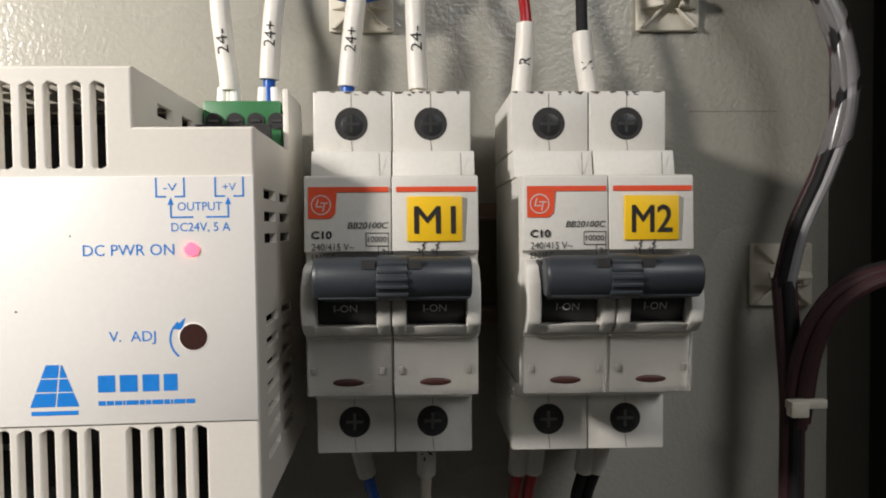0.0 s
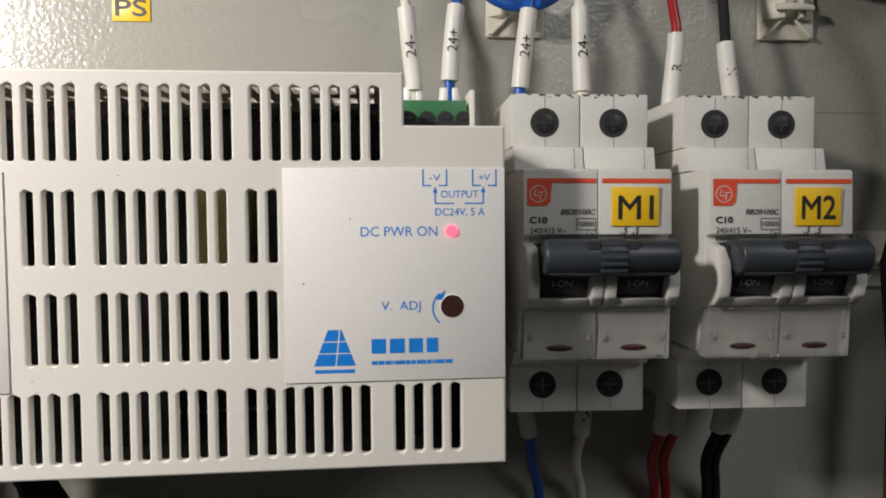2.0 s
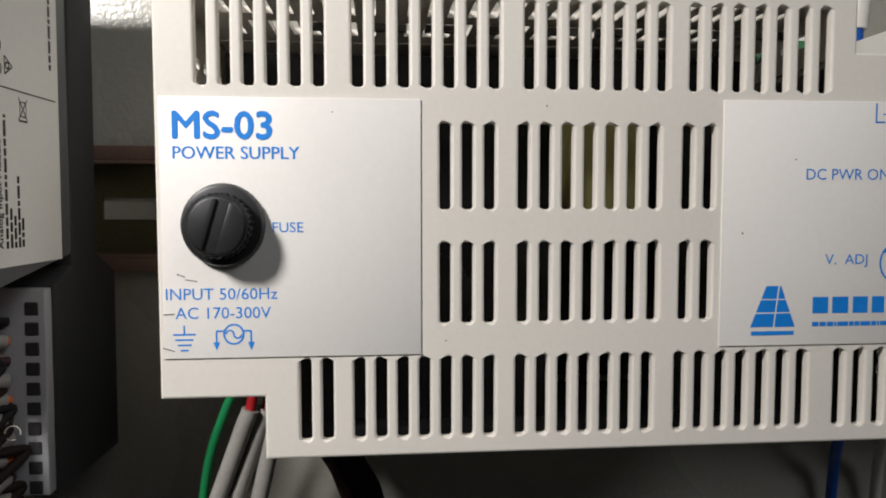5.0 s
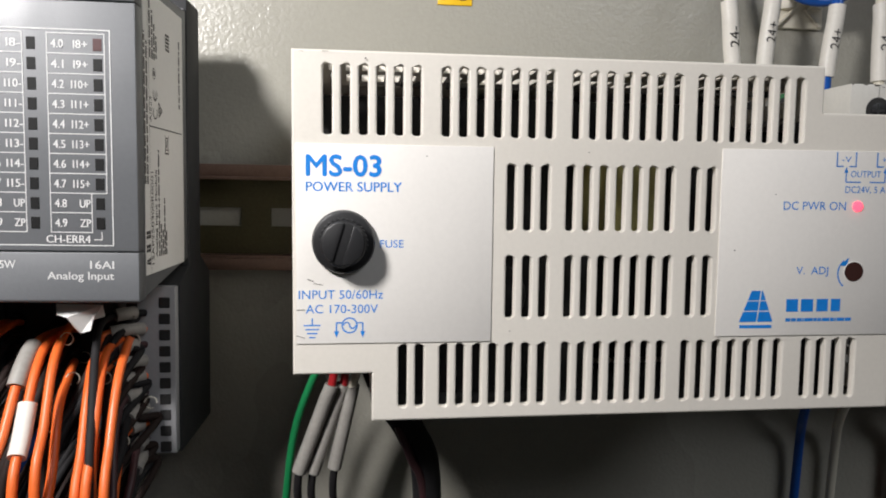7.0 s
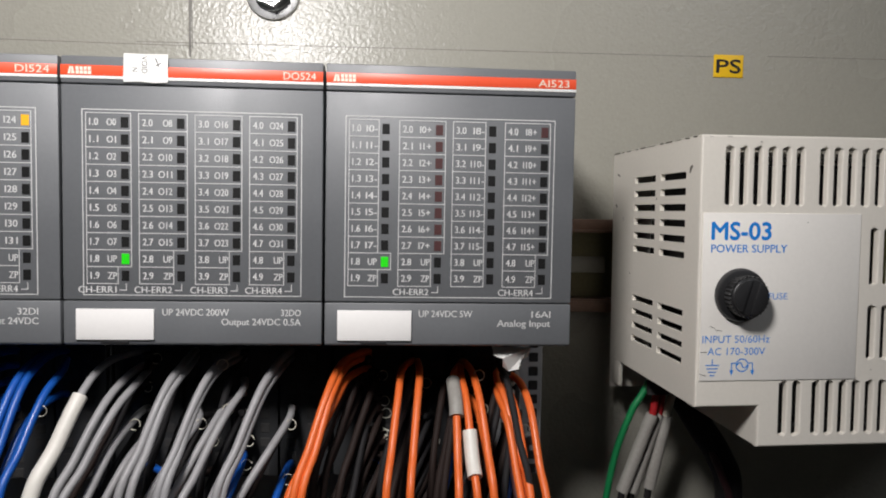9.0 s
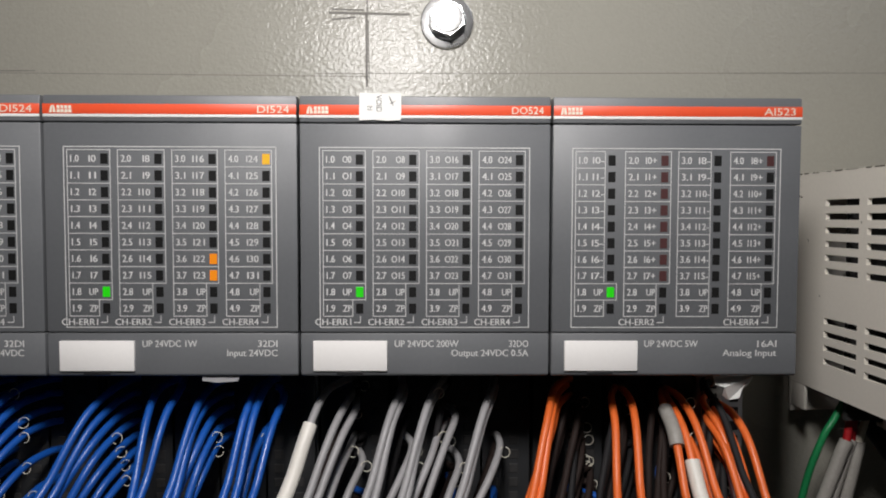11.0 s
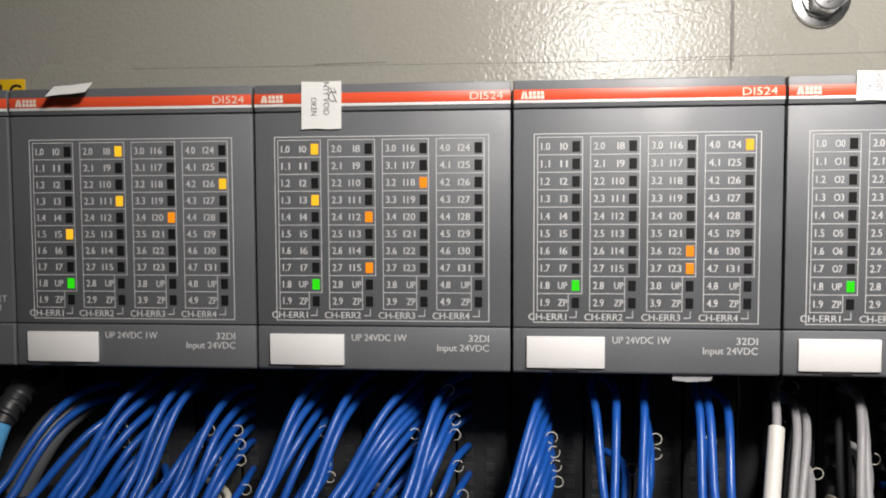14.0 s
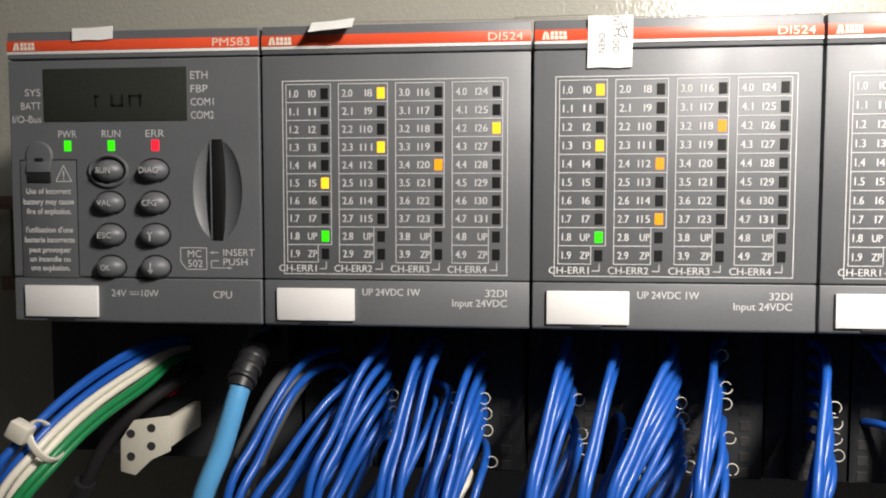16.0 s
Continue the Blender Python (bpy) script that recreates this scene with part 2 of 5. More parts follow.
def pierced(bm, xs, zs, solid, y0, y1):
    """A sheet in the x-z plane between y0 and y1, of those cells of the grid xs by zs that solid(x, z) keeps."""
    nx, nz = len(xs) - 1, len(zs) - 1
    keep = {(i, k) for i in range(nx) for k in range(nz) if solid((xs[i] + xs[i + 1]) / 2, (zs[k] + zs[k + 1]) / 2)}
    made = {}

    def v(i, k, y):
        if (i, k, y) not in made:
            made[(i, k, y)] = bm.verts.new((xs[i], y, zs[k]))
        return made[(i, k, y)]

    for i, k in keep:
        bm.faces.new((v(i, k, y0), v(i + 1, k, y0), v(i + 1, k + 1, y0), v(i, k + 1, y0)))
        bm.faces.new((v(i, k, y1), v(i, k + 1, y1), v(i + 1, k + 1, y1), v(i + 1, k, y1)))
        for di, dk, a, b in ((-1, 0, (i, k), (i, k + 1)), (1, 0, (i + 1, k), (i + 1, k + 1)), (0, -1, (i, k), (i + 1, k)), (0, 1, (i, k + 1), (i + 1, k + 1))):
            if (i + di, k + dk) not in keep:
                bm.faces.new((v(*a, y0), v(*a, y1), v(*b, y1), v(*b, y0)))
    bmesh.ops.recalc_face_normals(bm, faces=bm.faces)
    return bm


def slotted_sheet(outline, slots, thick, round_off=0.5, corner=0.55):
    """A pressed sheet in the x-z plane: an axis-aligned outline, counterclockwise, and slots with rounded ends and eased edges."""
    profile = ((round_off, 0.0), (0.4 * round_off, 0.12), (0.1 * round_off, 0.34), (0.0, 0.6), (0.0, thick))

    def slot_loop(x0, x1, z0, z1, d):
        r = corner + d
        pts = []
        for cx, cz, a0 in ((x1 - corner, z1 - corner, 0), (x0 + corner, z1 - corner, 90), (x0 + corner, z0 + corner, 180), (x1 - corner, z0 + corner, 270)):
            pts += [(cx + r * math.cos(radians(a0 + a)), cz + r * math.sin(radians(a0 + a))) for a in (0, 30, 60, 90)]
        return pts

    def rim_loop(d):
        pts = []
        n = len(outline)
        for q in range(n):
            a, b, c = outline[q - 1], outline[q], outline[(q + 1) % n]
            n0 = (-(b[1] - a[1]), b[0] - a[0])
            n1 = (-(c[1] - b[1]), c[0] - b[0])
            off = [math.copysign(1, n0[k]) if abs(n0[k]) > 1e-6 else math.copysign(1, n1[k]) for k in (0, 1)]
            pts.append((b[0] + d * off[0], b[1] + d * off[1]))
        return pts

    bm = bmesh.new()
    rings = []
    for d, y in profile:
        rings.append([[bm.verts.new((a, y, b)) for a, b in loop] for loop in [rim_loop(d)] + [slot_loop(*q, d) for q in slots]])
    for r0, r1 in zip(rings, rings[1:]):
        for l0, l1 in zip(r0, r1):
            for q in range(len(l0)):
                w = (q + 1) % len(l0)
                bm.faces.new((l0[q], l0[w], l1[w], l1[q]))
    for ring in (rings[0], rings[-1]):
        flat = [v for loop in ring for v in loop]
        edges, at = [], 0
        for loop in ring:
            edges += [(at + q, at + (q + 1) % len(loop)) for q in range(len(loop))]
            at += len(loop)
        out = geometry.delaunay_2d_cdt([Vector((v.co.x, v.co.z)) for v in flat], edges, [], 0, 1e-5)
        rim = [(v.co.x, v.co.z) for v in ring[0]]
        for f in out[2]:
            cx, cz = (sum(out[0][q][k] for q in f) / 3 for k in (0, 1))
            hits = sum((a[1] > cz) != (b[1] > cz) and cx < (b[0] - a[0]) * (cz - a[1]) / (b[1] - a[1]) + a[0] for a, b in zip(rim, rim[1:] + rim[:1]))
            if hits % 2 and not any(q[0] < cx < q[1] and q[2] < cz < q[3] for q in slots):
                bm.faces.new([flat[out[3][q][0]] for q in f])
    return bm


GLYPHS = {}


def glyphs(s):
    """The outline of a word in the built-in font, as corner and face lists; its capitals are 1 high."""
    if s not in GLYPHS:
        cu = bpy.data.curves.new("word", "FONT")
        cu.body, cu.resolution_u = s, 3
        ob = bpy.data.objects.new("word", cu)
        scene.collection.objects.link(ob)
        bpy.context.view_layer.update()
        me = ob.evaluated_get(bpy.context.evaluated_depsgraph_get()).to_mesh()
        vs = [(v.co.x, v.co.y) for v in me.vertices]
        fs = [tuple(p.vertices) for p in me.polygons]
        bpy.data.objects.remove(ob)
        bpy.data.curves.remove(cu)
        GLYPHS[s] = (vs, fs)
    return GLYPHS[s]


CAP = max(y for x, y in glyphs("H")[0])


class Ink:
    """Flat print, gathered in the (x, z) plane in millimetres."""

    def __init__(self):
        self.v, self.f = [], []

    def poly(self, pts):
        n = len(self.v)
        self.v += [tuple(p) for p in pts]
        self.f.append(tuple(range(n, n + len(pts))))

    def rect(self, x0, x1, z0, z1):
        self.poly([(x0, z0), (x1, z0), (x1, z1), (x0, z1)])

    def line(self, a, b, w):
        a, b = Vector(a), Vector(b)
        s = (b - a).orthogonal().normalized() * w / 2
        self.poly([a + s, a - s, b - s, b + s])

    def outline(self, x0, x1, z0, z1, w=0.22):
        self.rect(x0, x1, z0, z0 + w), self.rect(x0, x1, z1 - w, z1)
        self.rect(x0, x0 + w, z0 + w, z1 - w), self.rect(x1 - w, x1, z0 + w, z1 - w)

    def arc(self, cx, cz, r, w, a0=0, a1=360, n=32):
        for i in range(n):
            t0, t1 = (radians(a0 + (a1 - a0) * (i + k) / n) for k in (0, 1))
            self.poly([(cx + q * math.cos(t), cz + q * math.sin(t)) for q, t in ((r - w / 2, t0), (r + w / 2, t0), (r + w / 2, t1), (r - w / 2, t1))])

    def text(self, s, x, z, h, w=None, align="l", turn=0.0, slant=0.0, bold=0.0):
        """A word whose capitals are h high, its baseline's start at (x, z); w stretches it to a width."""
        vs, fs = glyphs(s)
        k = h / CAP
        lo, hi = min(p[0] for p in vs), max(p[0] for p in vs)
        kx = w / (hi - lo) if w else k
        wide = (hi - lo) * kx
        off = {"l": 0, "r": -wide, "c": -wide / 2}[align]
        ca, sa = math.cos(radians(turn)), math.sin(radians(turn))
        shifts = [(0, 0)] if not bold else [(bold, 0), (-bold, 0)] if bold < 0.045 else [(0, 0), (bold, 0), (-bold, 0), (0, bold), (0, -bold)]
        for layer, (sx, sz) in enumerate(shifts):
            n = len(self.v)
            for px, py in vs:
                a, b = (px - lo) * kx + off + slant * py * k + sx, py * k + sz
                self.v.append((x + a * ca - b * sa, z + a * sa + b * ca, layer))
            self.f += [tuple(i + n for i in f) for f in fs]
        return wide

    def make(self, name, material, parent, y, label="", place=None):
        place = place or (lambda a, b: (a, y, b))
        me = bpy.data.meshes.new(name)
        corners = []
        for p in self.v:
            q = place(p[0], p[1])
            corners.append((q[0] * MM, (q[1] - (0.012 * p[2] if len(p) > 2 else 0)) * MM, q[2] * MM))
        me.from_pydata(corners, [], self.f)
        me.materials.append(material)
        ob = new(name, me)
        ob.parent = parent
        if label:
            ob["label"] = label
        return ob


def plain(name, bm, material, label, category, kind="", group=""):
    """A thing or piece of the setting that is one mesh, its corners in millimetres from the row's corner."""
    ob = part(name, bm, material)
    ob.location = (0, 0, Z0)
    return tagged(ob, label, category, group, kind)


# ---- setting: mounting plate, cabinet, room ----
plate = plain("wall_back", boxes((-260, 747.5, PLATE_Y, PLATE_Y + 2.5, -480, 420, 0.8)), PLATE,
              "pebble grey painted steel mounting plate with orange-peel gloss", "mounting plate", "structure")
ink = Ink()
ink.line((60, 96.4), (282, 95.4), 0.22)
ink.line((262, 96.4), (480, 97.8), 0.22)
ink.line((131, 96.6), (158, 96.9), 0.4)
ink.line((281, 91.5), (281, 118.4), 0.9)
ink.line((281.9, 94.5), (281.6, 116.0), 0.35)
ink.line((267, 118.9), (297, 118.4), 0.95)
ink.line((281.2, 119.2), (281.2, 128), 0.6)
ink.line((268, 120.2), (280, 119.9), 0.6)
ink.line((268, 116.4), (277, 117.3), 0.7)
ink.line((704, 63.4), (731, 63.4), 0.3)
ink.line((500, 98.6), (560, 99), 0.2)
ink.make("pencil_line", PENCIL, plate, PLATE_Y - 0.06, "thin grey pencil setting-out lines")
plain("wall_cabinet_back", boxes((-330, 830, 150, 152, -1200, 600)), CABINET, "grey painted steel back of the cabinet", "cabinet wall", "structure")
plain("wall_right", boxes((806, 808, -60, 150, -1200, 600)), SHADESIDE, "painted steel cabinet side with shade put into its colour", "cabinet wall", "structure")
plain("wall_left", boxes((-332, -330, -60, 150, -1200, 600)), CABINET, "grey painted steel cabinet side", "cabinet wall", "structure")
plain("wall_cabinet_top", boxes((-332, 808, -60, 152, 600, 602)), CABINET, "grey painted steel cabinet top", "cabinet wall", "structure")
plain("wall_cabinet_bottom", boxes((-332, 808, -60, 152, -1202, -1200)), CABINET, "grey painted steel cabinet floor", "cabinet wall", "structure")
plain("floor", boxes((-1800, 2300, -2400, 400, -1350, -1300)), CONCRETE, "bare concrete floor of the room", "floor", "structure")
plain("ceiling", boxes((-1800, 2300, -2400, 400, 1400, 1450)), ROOMWALL, "plain painted ceiling", "ceiling", "structure")
plain("wall_north", boxes((-1800, 2300, 300, 400, -1300, 1400)), ROOMWALL, "plain painted room wall behind the cabinet", "wall", "structure")
plain("wall_south", boxes((-1800, 2300, -2400, -2300, -1300, 1400)), ROOMWALL, "plain painted room wall", "wall", "structure")
plain("wall_west", boxes((-1900, -1800, -2400, 400, -1300, 1400)), ROOMWALL, "plain painted room wall", "wall", "structure")
plain("wall_east", boxes((2300, 2400, -2400, 400, -1300, 1400)), ROOMWALL, "plain painted room wall", "wall", "structure")

# ---- DIN rail ----
RAIL_Z = 17.0


def din_rail(x0, x1, z, label):
    th = thing("din_rail", x0, PLATE_Y, z, label, "mounting rail")
    n = x1 - x0
    xs, holes = [0.0], []
    x = 6.0
    while x + 18 < n:
        holes.append((x, x + 15.0))
        xs += [x, x + 15.0]
        x += 25.0
    xs.append(n)
    bm = pierced(bmesh.new(), xs, [-13.5, -3.1, 3.1, 13.5], lambda a, b: not (abs(b) < 3 and any(p < a < q for p, q in holes)), -1.2, -0.2)
    part("web", bm, ZINC, th)
    for s in (1, -1):
        bm = boxes((0, n, -7.5, -0.2, *sorted((s * 12.5, s * 13.5)), 0.2))
        box(bm, 0, n, -7.5, -6.5, *sorted((s * 13.5, s * 17.5)), 0.3)
        part("flange", bm, COPPERY, th)
    return th


din_rail(-58, 470, RAIL_Z, "yellow zinc-plated slotted steel DIN rail on the plate")
din_rail(594, 690, 18.5, "yellow zinc-plated steel DIN rail behind the breakers")


# ---- power supply ----
def power_supply():
    th = thing("power_supply", 439.9, -2.2, -28.0, "white perforated metal power supply with blue printed labels", "power supply", ry=-0.42)
    th.rotation_euler.z = radians(1.7)
    W, H, D = 151.2, 86.7, 45.0
    slots = []
    for groups, w0, w1, pitch in (
            (((7.2, 6), (35.0, 7), (66.5, 7), (97.5, 7)), 67.6, 83.6, 4.16),
            (((50.9, 3), (65.4, 7), (96.5, 2)), 45.6, 61.4, 4.12),
            (((50.9, 3), (65.4, 7), (96.2, 2)), 24.5, 39.6, 4.12),
            (((25.1, 2), (35.0, 7), (65.1, 7), (95.6, 7), (127.2, 4)), 3.2, 18.4, 4.03)):
        for u, n in groups:
            slots += [(u + i * pitch, u + i * pitch + 2.1, w0, w1) for i in range(n)]
    rim = [(18.7, 0.0), (W, 0.0), (W, 75.3), (129.6, 75.3), (129.6, H), (0.0, H), (0.0, 11.6), (18.7, 11.6)]
    part("front_panel", slotted_sheet(rim, slots, 1.9), PSPAINT, th, smooth=20.0)

    def louvred(name, x, z0, z1, cols, rows, long, deep):
        ys = sorted({1.6, deep} | {c for y in cols for c in (y, y + long)})
        hz = [(r, r + 2.1) for r in rows]
        zz = sorted({z0, z1} | {c for r in hz for c in r})
        bm = pierced(bmesh.new(), ys, zz, lambda a, b: not (any(y < a < y + long for y in cols) and any(r < b < s for r, s in hz)), 0, 1.4)
        bmesh.ops.rotate(bm, verts=bm.verts, cent=(0, 0, 0), matrix=Matrix.Rotation(radians(90), 3, "Z"))
        bmesh.ops.translate(bm, verts=bm.verts, vec=(x + 1.4, 0, 0))
        part(name, bm, PSPAINT, th)

    rows = [75.0 - 4.6 * i for i in range(6)] + [35.2 - 4.6 * i for i in range(4)]
    louvred("side_panel", 0.05, 11.6, H - 0.1, (9.5, 31.5), rows, 18.0, 69.9)
    louvred("side_panel", W - 1.45, 0.1, 75.2, (9.0, 28.0), [62.0 - 4.6 * i for i in range(3)] + [36.0 - 4.6 * i for i in range(7)], 14.0, D)
    # top with cooling slots
    cuts = [8 + 4.2 * i for i in range(28)]
    tx = sorted({0.1, 129.5} | {c for q in cuts for c in (q, q + 2.0)})
    bm = pierced(bmesh.new(), tx, [1.6, 8.0, 20.0, 26.0, 38.0, D], lambda a, b: not (any(q < a < q + 2 for q in cuts) and (8 < b < 20 or 26 < b < 38)), 0, 1.4)
    bmesh.ops.rotate(bm, verts=bm.verts, cent=(0, 0, 0), matrix=Matrix.Rotation(radians(-90), 3, "X"))
    zmin = min(v.co.z for v in bm.verts)
    for v in bm.verts:
        v.co = (v.co.x, abs(v.co.y), H - 1.5 + (v.co.z - zmin))
    part("top_panel", bm, PSPAINT, th)
    part("bottom_panel", boxes((18.8, W - 0.1, 1.6, D, 0.1, 1.5), (0.1, 18.7, 1.6, D, 11.6, 13.0), (18.8, 20.2, 1.6, D, 1.5, 11.6)), PSPAINT, th)
    # recess for the output terminals, with two slots in its wall
    bm = pierced(bmesh.new(), [1.6, 14, 24, 31, 40, 69], [75.2, 79.5, 82.2, H - 0.1], lambda a, b: not ((14 < a < 24 or 31 < a < 40) and 79.5 < b < 82.2), 0, 1.3)
    bmesh.ops.rotate(bm, verts=bm.verts, cent=(0, 0, 0), matrix=Matrix.Rotation(radians(90), 3, "Z"))
    bmesh.ops.translate(bm, verts=bm.verts, vec=(129.6, 0, 0))
    part("recess_wall", bm, PSPAINT, th)
    part("recess_floor", boxes((129.6, W - 0.1, 1.6, 46, 74.0, 75.2)), PSPAINT, th)
    # rear chassis with flange
    for q in ((0.2, 1.6, 61, 69.9, 2.5, 11.5, 0.3), (W - 1.6, W - 0.2, 46, 71, 0.0, H + 4.5, 0.3), (0.2, W - 0.2, 70, 71.4, 0, H, 0.3),
              (1.6, 129.5, 46, 70, H - 1.6, H - 0.2, 0.3), (18.8, W - 1.6, 46, 70, 0.2, 1.6, 0.3)):
        part("chassis_plate", boxes(q), PSPAINT, th)
    # dark sheet added over the case floor; its colour stands for inner shade
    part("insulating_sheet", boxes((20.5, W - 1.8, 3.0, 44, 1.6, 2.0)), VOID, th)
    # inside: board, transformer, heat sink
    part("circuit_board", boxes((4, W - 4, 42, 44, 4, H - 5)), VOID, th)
    # boards added behind the slots, coloured as the shade inside
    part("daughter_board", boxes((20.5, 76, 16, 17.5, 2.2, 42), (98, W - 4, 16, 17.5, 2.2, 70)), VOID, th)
    part("transformer", boxes((80.5, 93.5, 12, 40, 41, 66, 1.5)), CORE, th, "olive-yellow taped transformer")
    part("capacitor", rod(rod(bmesh.new(), (50, 45, 28), (50, 12, 28), 9, bevel=1), (30, 45, 55), (30, 18, 55), 7, bevel=1), BLACK, th)
    for i in range(9):
        part("heat_sink_fin", boxes((26 + 11.5 * i, 34 + 11.5 * i, 13, 14.5, 80.5, 82.0, 0.2)), SCREW, th)
    # labels
    film = part("label", boxes((0.9, 47.4, -0.35, 0.05, 19.0, 65.4, 0.12)), PSFILM, th, "white film label with blue print")
    k = Ink()
    k.text("MS-03", 3.4, 58.2, 4.6, 17.3, bold=0.18)
    k.text("POWER SUPPLY", 3.3, 54.6, 2.15, 22.3, bold=0.04)
    k.text("FUSE", 20.6, 41.6, 1.75, 5.5)
    k.text("INPUT 50/60Hz", 1.5, 29.6, 2.0, 19.8)
    k.text("AC 170-300V", 3.1, 26.2, 2.0, 17.0)
    k.rect(4.45, 4.75, 23.5, 25.0)
    for i, w in enumerate((4.0, 3.2, 2.4, 1.4)):
        k.rect(4.6 - w / 2, 4.6 + w / 2, 23.2 - 0.95 * i, 23.5 - 0.95 * i)
    k.arc(13.4, 23.3, 1.75, 0.32)
    k.arc(12.7, 23.3, 0.7, 0.3, 0, 180, 12), k.arc(14.1, 23.3, 0.7, 0.3, 180, 360, 12)
    for s in (-1, 1):
        k.line((13.4 + s * 1.8, 23.9), (13.4 + s * 3.1, 23.9), 0.3)
        k.line((13.4 + s * 3.1, 23.9), (13.4 + s * 3.1, 21.8), 0.3)
        k.poly([(13.4 + s * 3.1 - 0.6, 21.9), (13.4 + s * 3.1, 20.4), (13.4 + s * 3.1 + 0.6, 21.9)])
    k.make("print", BLUE, film, -0.4)
    film = part("label", boxes((104.0, W - 0.2, -0.35, 0.05, 19.4, 66.0, 0.12)), PSFILM, th, "white film label with blue print and maker's mark")
    k = Ink()
    for x, s in ((133.4, "-V"), (144.0, "+V")):
        k.rect(x, x + 0.3, 62.0, 65.7), k.rect(x + 5.0, x + 5.3, 62.0, 65.7)
        k.rect(x, x + 1.9, 62.0, 62.3), k.rect(x + 3.4, x + 5.3, 62.0, 62.3)
        k.text(s, x + 2.65, 63.2, 1.4, 2.4, "c")
    k.text("OUTPUT", 141.3, 59.5, 1.55, 8.0, "c")
    for x, s in ((136.1, 1), (146.4, -1)):
        k.rect(x - 0.15, x + 0.15, 58.2, 60.9)
        k.poly([(x - 0.55, 60.6), (x + 0.55, 60.6), (x, 62.0)])
        k.rect(*sorted((x, x + s * 4.0)), 58.1, 58.4)
    k.text("DC24V, 5 A", 141.4, 55.6, 1.6, 10.6, "c")
    k.text("DC PWR ON", 120.2, 51.2, 2.05, 16.3)
    k.text("V.  ADJ", 124.4, 35.0, 1.9, 8.4)
    k.arc(139.6, 35.2, 4.2, 0.35, 130, 230, 16)
    k.poly([(135.8, 37.2), (138.2, 39.3), (137.6, 37.0)])
    # maker's mark as plain shapes
    tri = [(110.0, 23.0), (118.8, 23.0), (115.9, 30.9), (113.0, 30.9)]
    for a, b in ((0.0, 0.33), (0.36, 0.66), (0.69, 1.0)):
        zz = [23.0 + 7.9 * q for q in (a, b)]
        l = [110.0 + 3.0 * q for q in (a, b)]
        r = [118.8 - 2.9 * q for q in (a, b)]
        m = [114.6 + 0.9 * q for q in (a, b)]
        k.poly([(l[0], zz[0]), (m[0] - 0.15, zz[0]), (m[1] - 0.15, zz[1]), (l[1], zz[1])])
        k.poly([(m[0] + 0.15, zz[0]), (r[0], zz[0]), (r[1], zz[1]), (m[1] + 0.15, zz[1])])
    k.rect(110.2, 118.6, 21.4, 22.2)
    for x, w in ((122.2, 3.1), (126.1, 3.2), (130.2, 3.0), (134.0, 2.5)):
        k.rect(x, x + w, 25.5, 28.7)
    x = 122.2
    for w in (1.3, 1.3, 1.3, 0.4, 2.2, 0.9, 1.0, 2.0, 1.0, 0.4, 2.0, 1.6):
        k.rect(x, x + w, 23.0, 23.85)
        x += w + 0.18
    k.make("print", BLUE, film, -0.4)
    # fuse holder
    fuse = part("fuse_holder", rod(bmesh.new(), (12.0, 0, 42.9), (12.0, -2.4, 42.9), 7.55, 7.2, 40, 0.7), BLACK, th, "black screw-in fuse holder")
    pts = [((5.75 if i % 2 else 5.35) * math.cos(math.pi * i / 30), (5.75 if i % 2 else 5.35) * math.sin(math.pi * i / 30)) for i in range(60)]
    bm = prism(bmesh.new(), [(12.0 + a, 42.9 + b) for a, b in pts], -2.3, -5.9, "y")
    rod(bm, (12.0, -5.8, 42.9), (12.0, -6.5, 42.9), 5.4, 4.9, 40, 0.3)
    part("cap", bm, BLACK, fuse)
    for sx in (-1, 1):
        bm = prism(bmesh.new(), [(12.0 + sx * (1.1 + 3.6 * math.sin(t)) if 0 < t < math.pi else 12.0 + sx * 1.1, 42.9 - 4.5 * math.cos(t)) for t in [math.pi * i / 12 for i in range(13)]], -6.4, -7.0, "y", 0.2)
        bmesh.ops.rotate(bm, verts=bm.verts, cent=(12, 0, 42.9), matrix=Matrix.Rotation(radians(17), 3, "Y"))
        part("slotted_face", bm, BLACK, fuse)
    # indicator and adjuster
    part("indicator", rod(bmesh.new(), (139.6, 0.5, 52.2), (139.6, -0.9, 52.2), 1.5, 1.2, 20, 0.35), PSLED, th, "glowing red indicator")
    adj = part("adjuster", rod(bmesh.new(), (139.6, 0.3, 35.6), (139.6, -0.42, 35.6), 2.6, 2.55, 32), REDFLAG, th, "brownish red trimmer behind a round hole")
    bm = bmesh.new()
    for i in range(40):
        a0, a1 = (2 * math.pi * q / 40 for q in (i, i + 1))
        bm.faces.new([bm.verts.new((139.6 + r * math.cos(a), y, 35.6 + r * math.sin(a))) for r, y, a in ((2.5, -0.45, a0), (2.85, -0.36, a0), (2.85, -0.36, a1), (2.5, -0.45, a1))])
    part("rim", bm, PSFILM, adj, weld=True)
    # scuffs and dirt
    rs = random.Random(5)
    for x, z in ((17.0, 84.9), (31.5, 63.0), (108, 41), (70.5, 64.5), (52.0, 21.5), (118.0, 55.0)):
        k = Ink()
        r = rs.uniform(0.12, 0.3)
        k.poly([(x + r * rs.uniform(0.6, 1.2) * math.cos(t), z + r * rs.uniform(0.6, 1.2) * math.sin(t)) for t in [math.pi * i / 4 for i in range(8)]])
        k.make("speck", SMUDGE, th, -0.44)
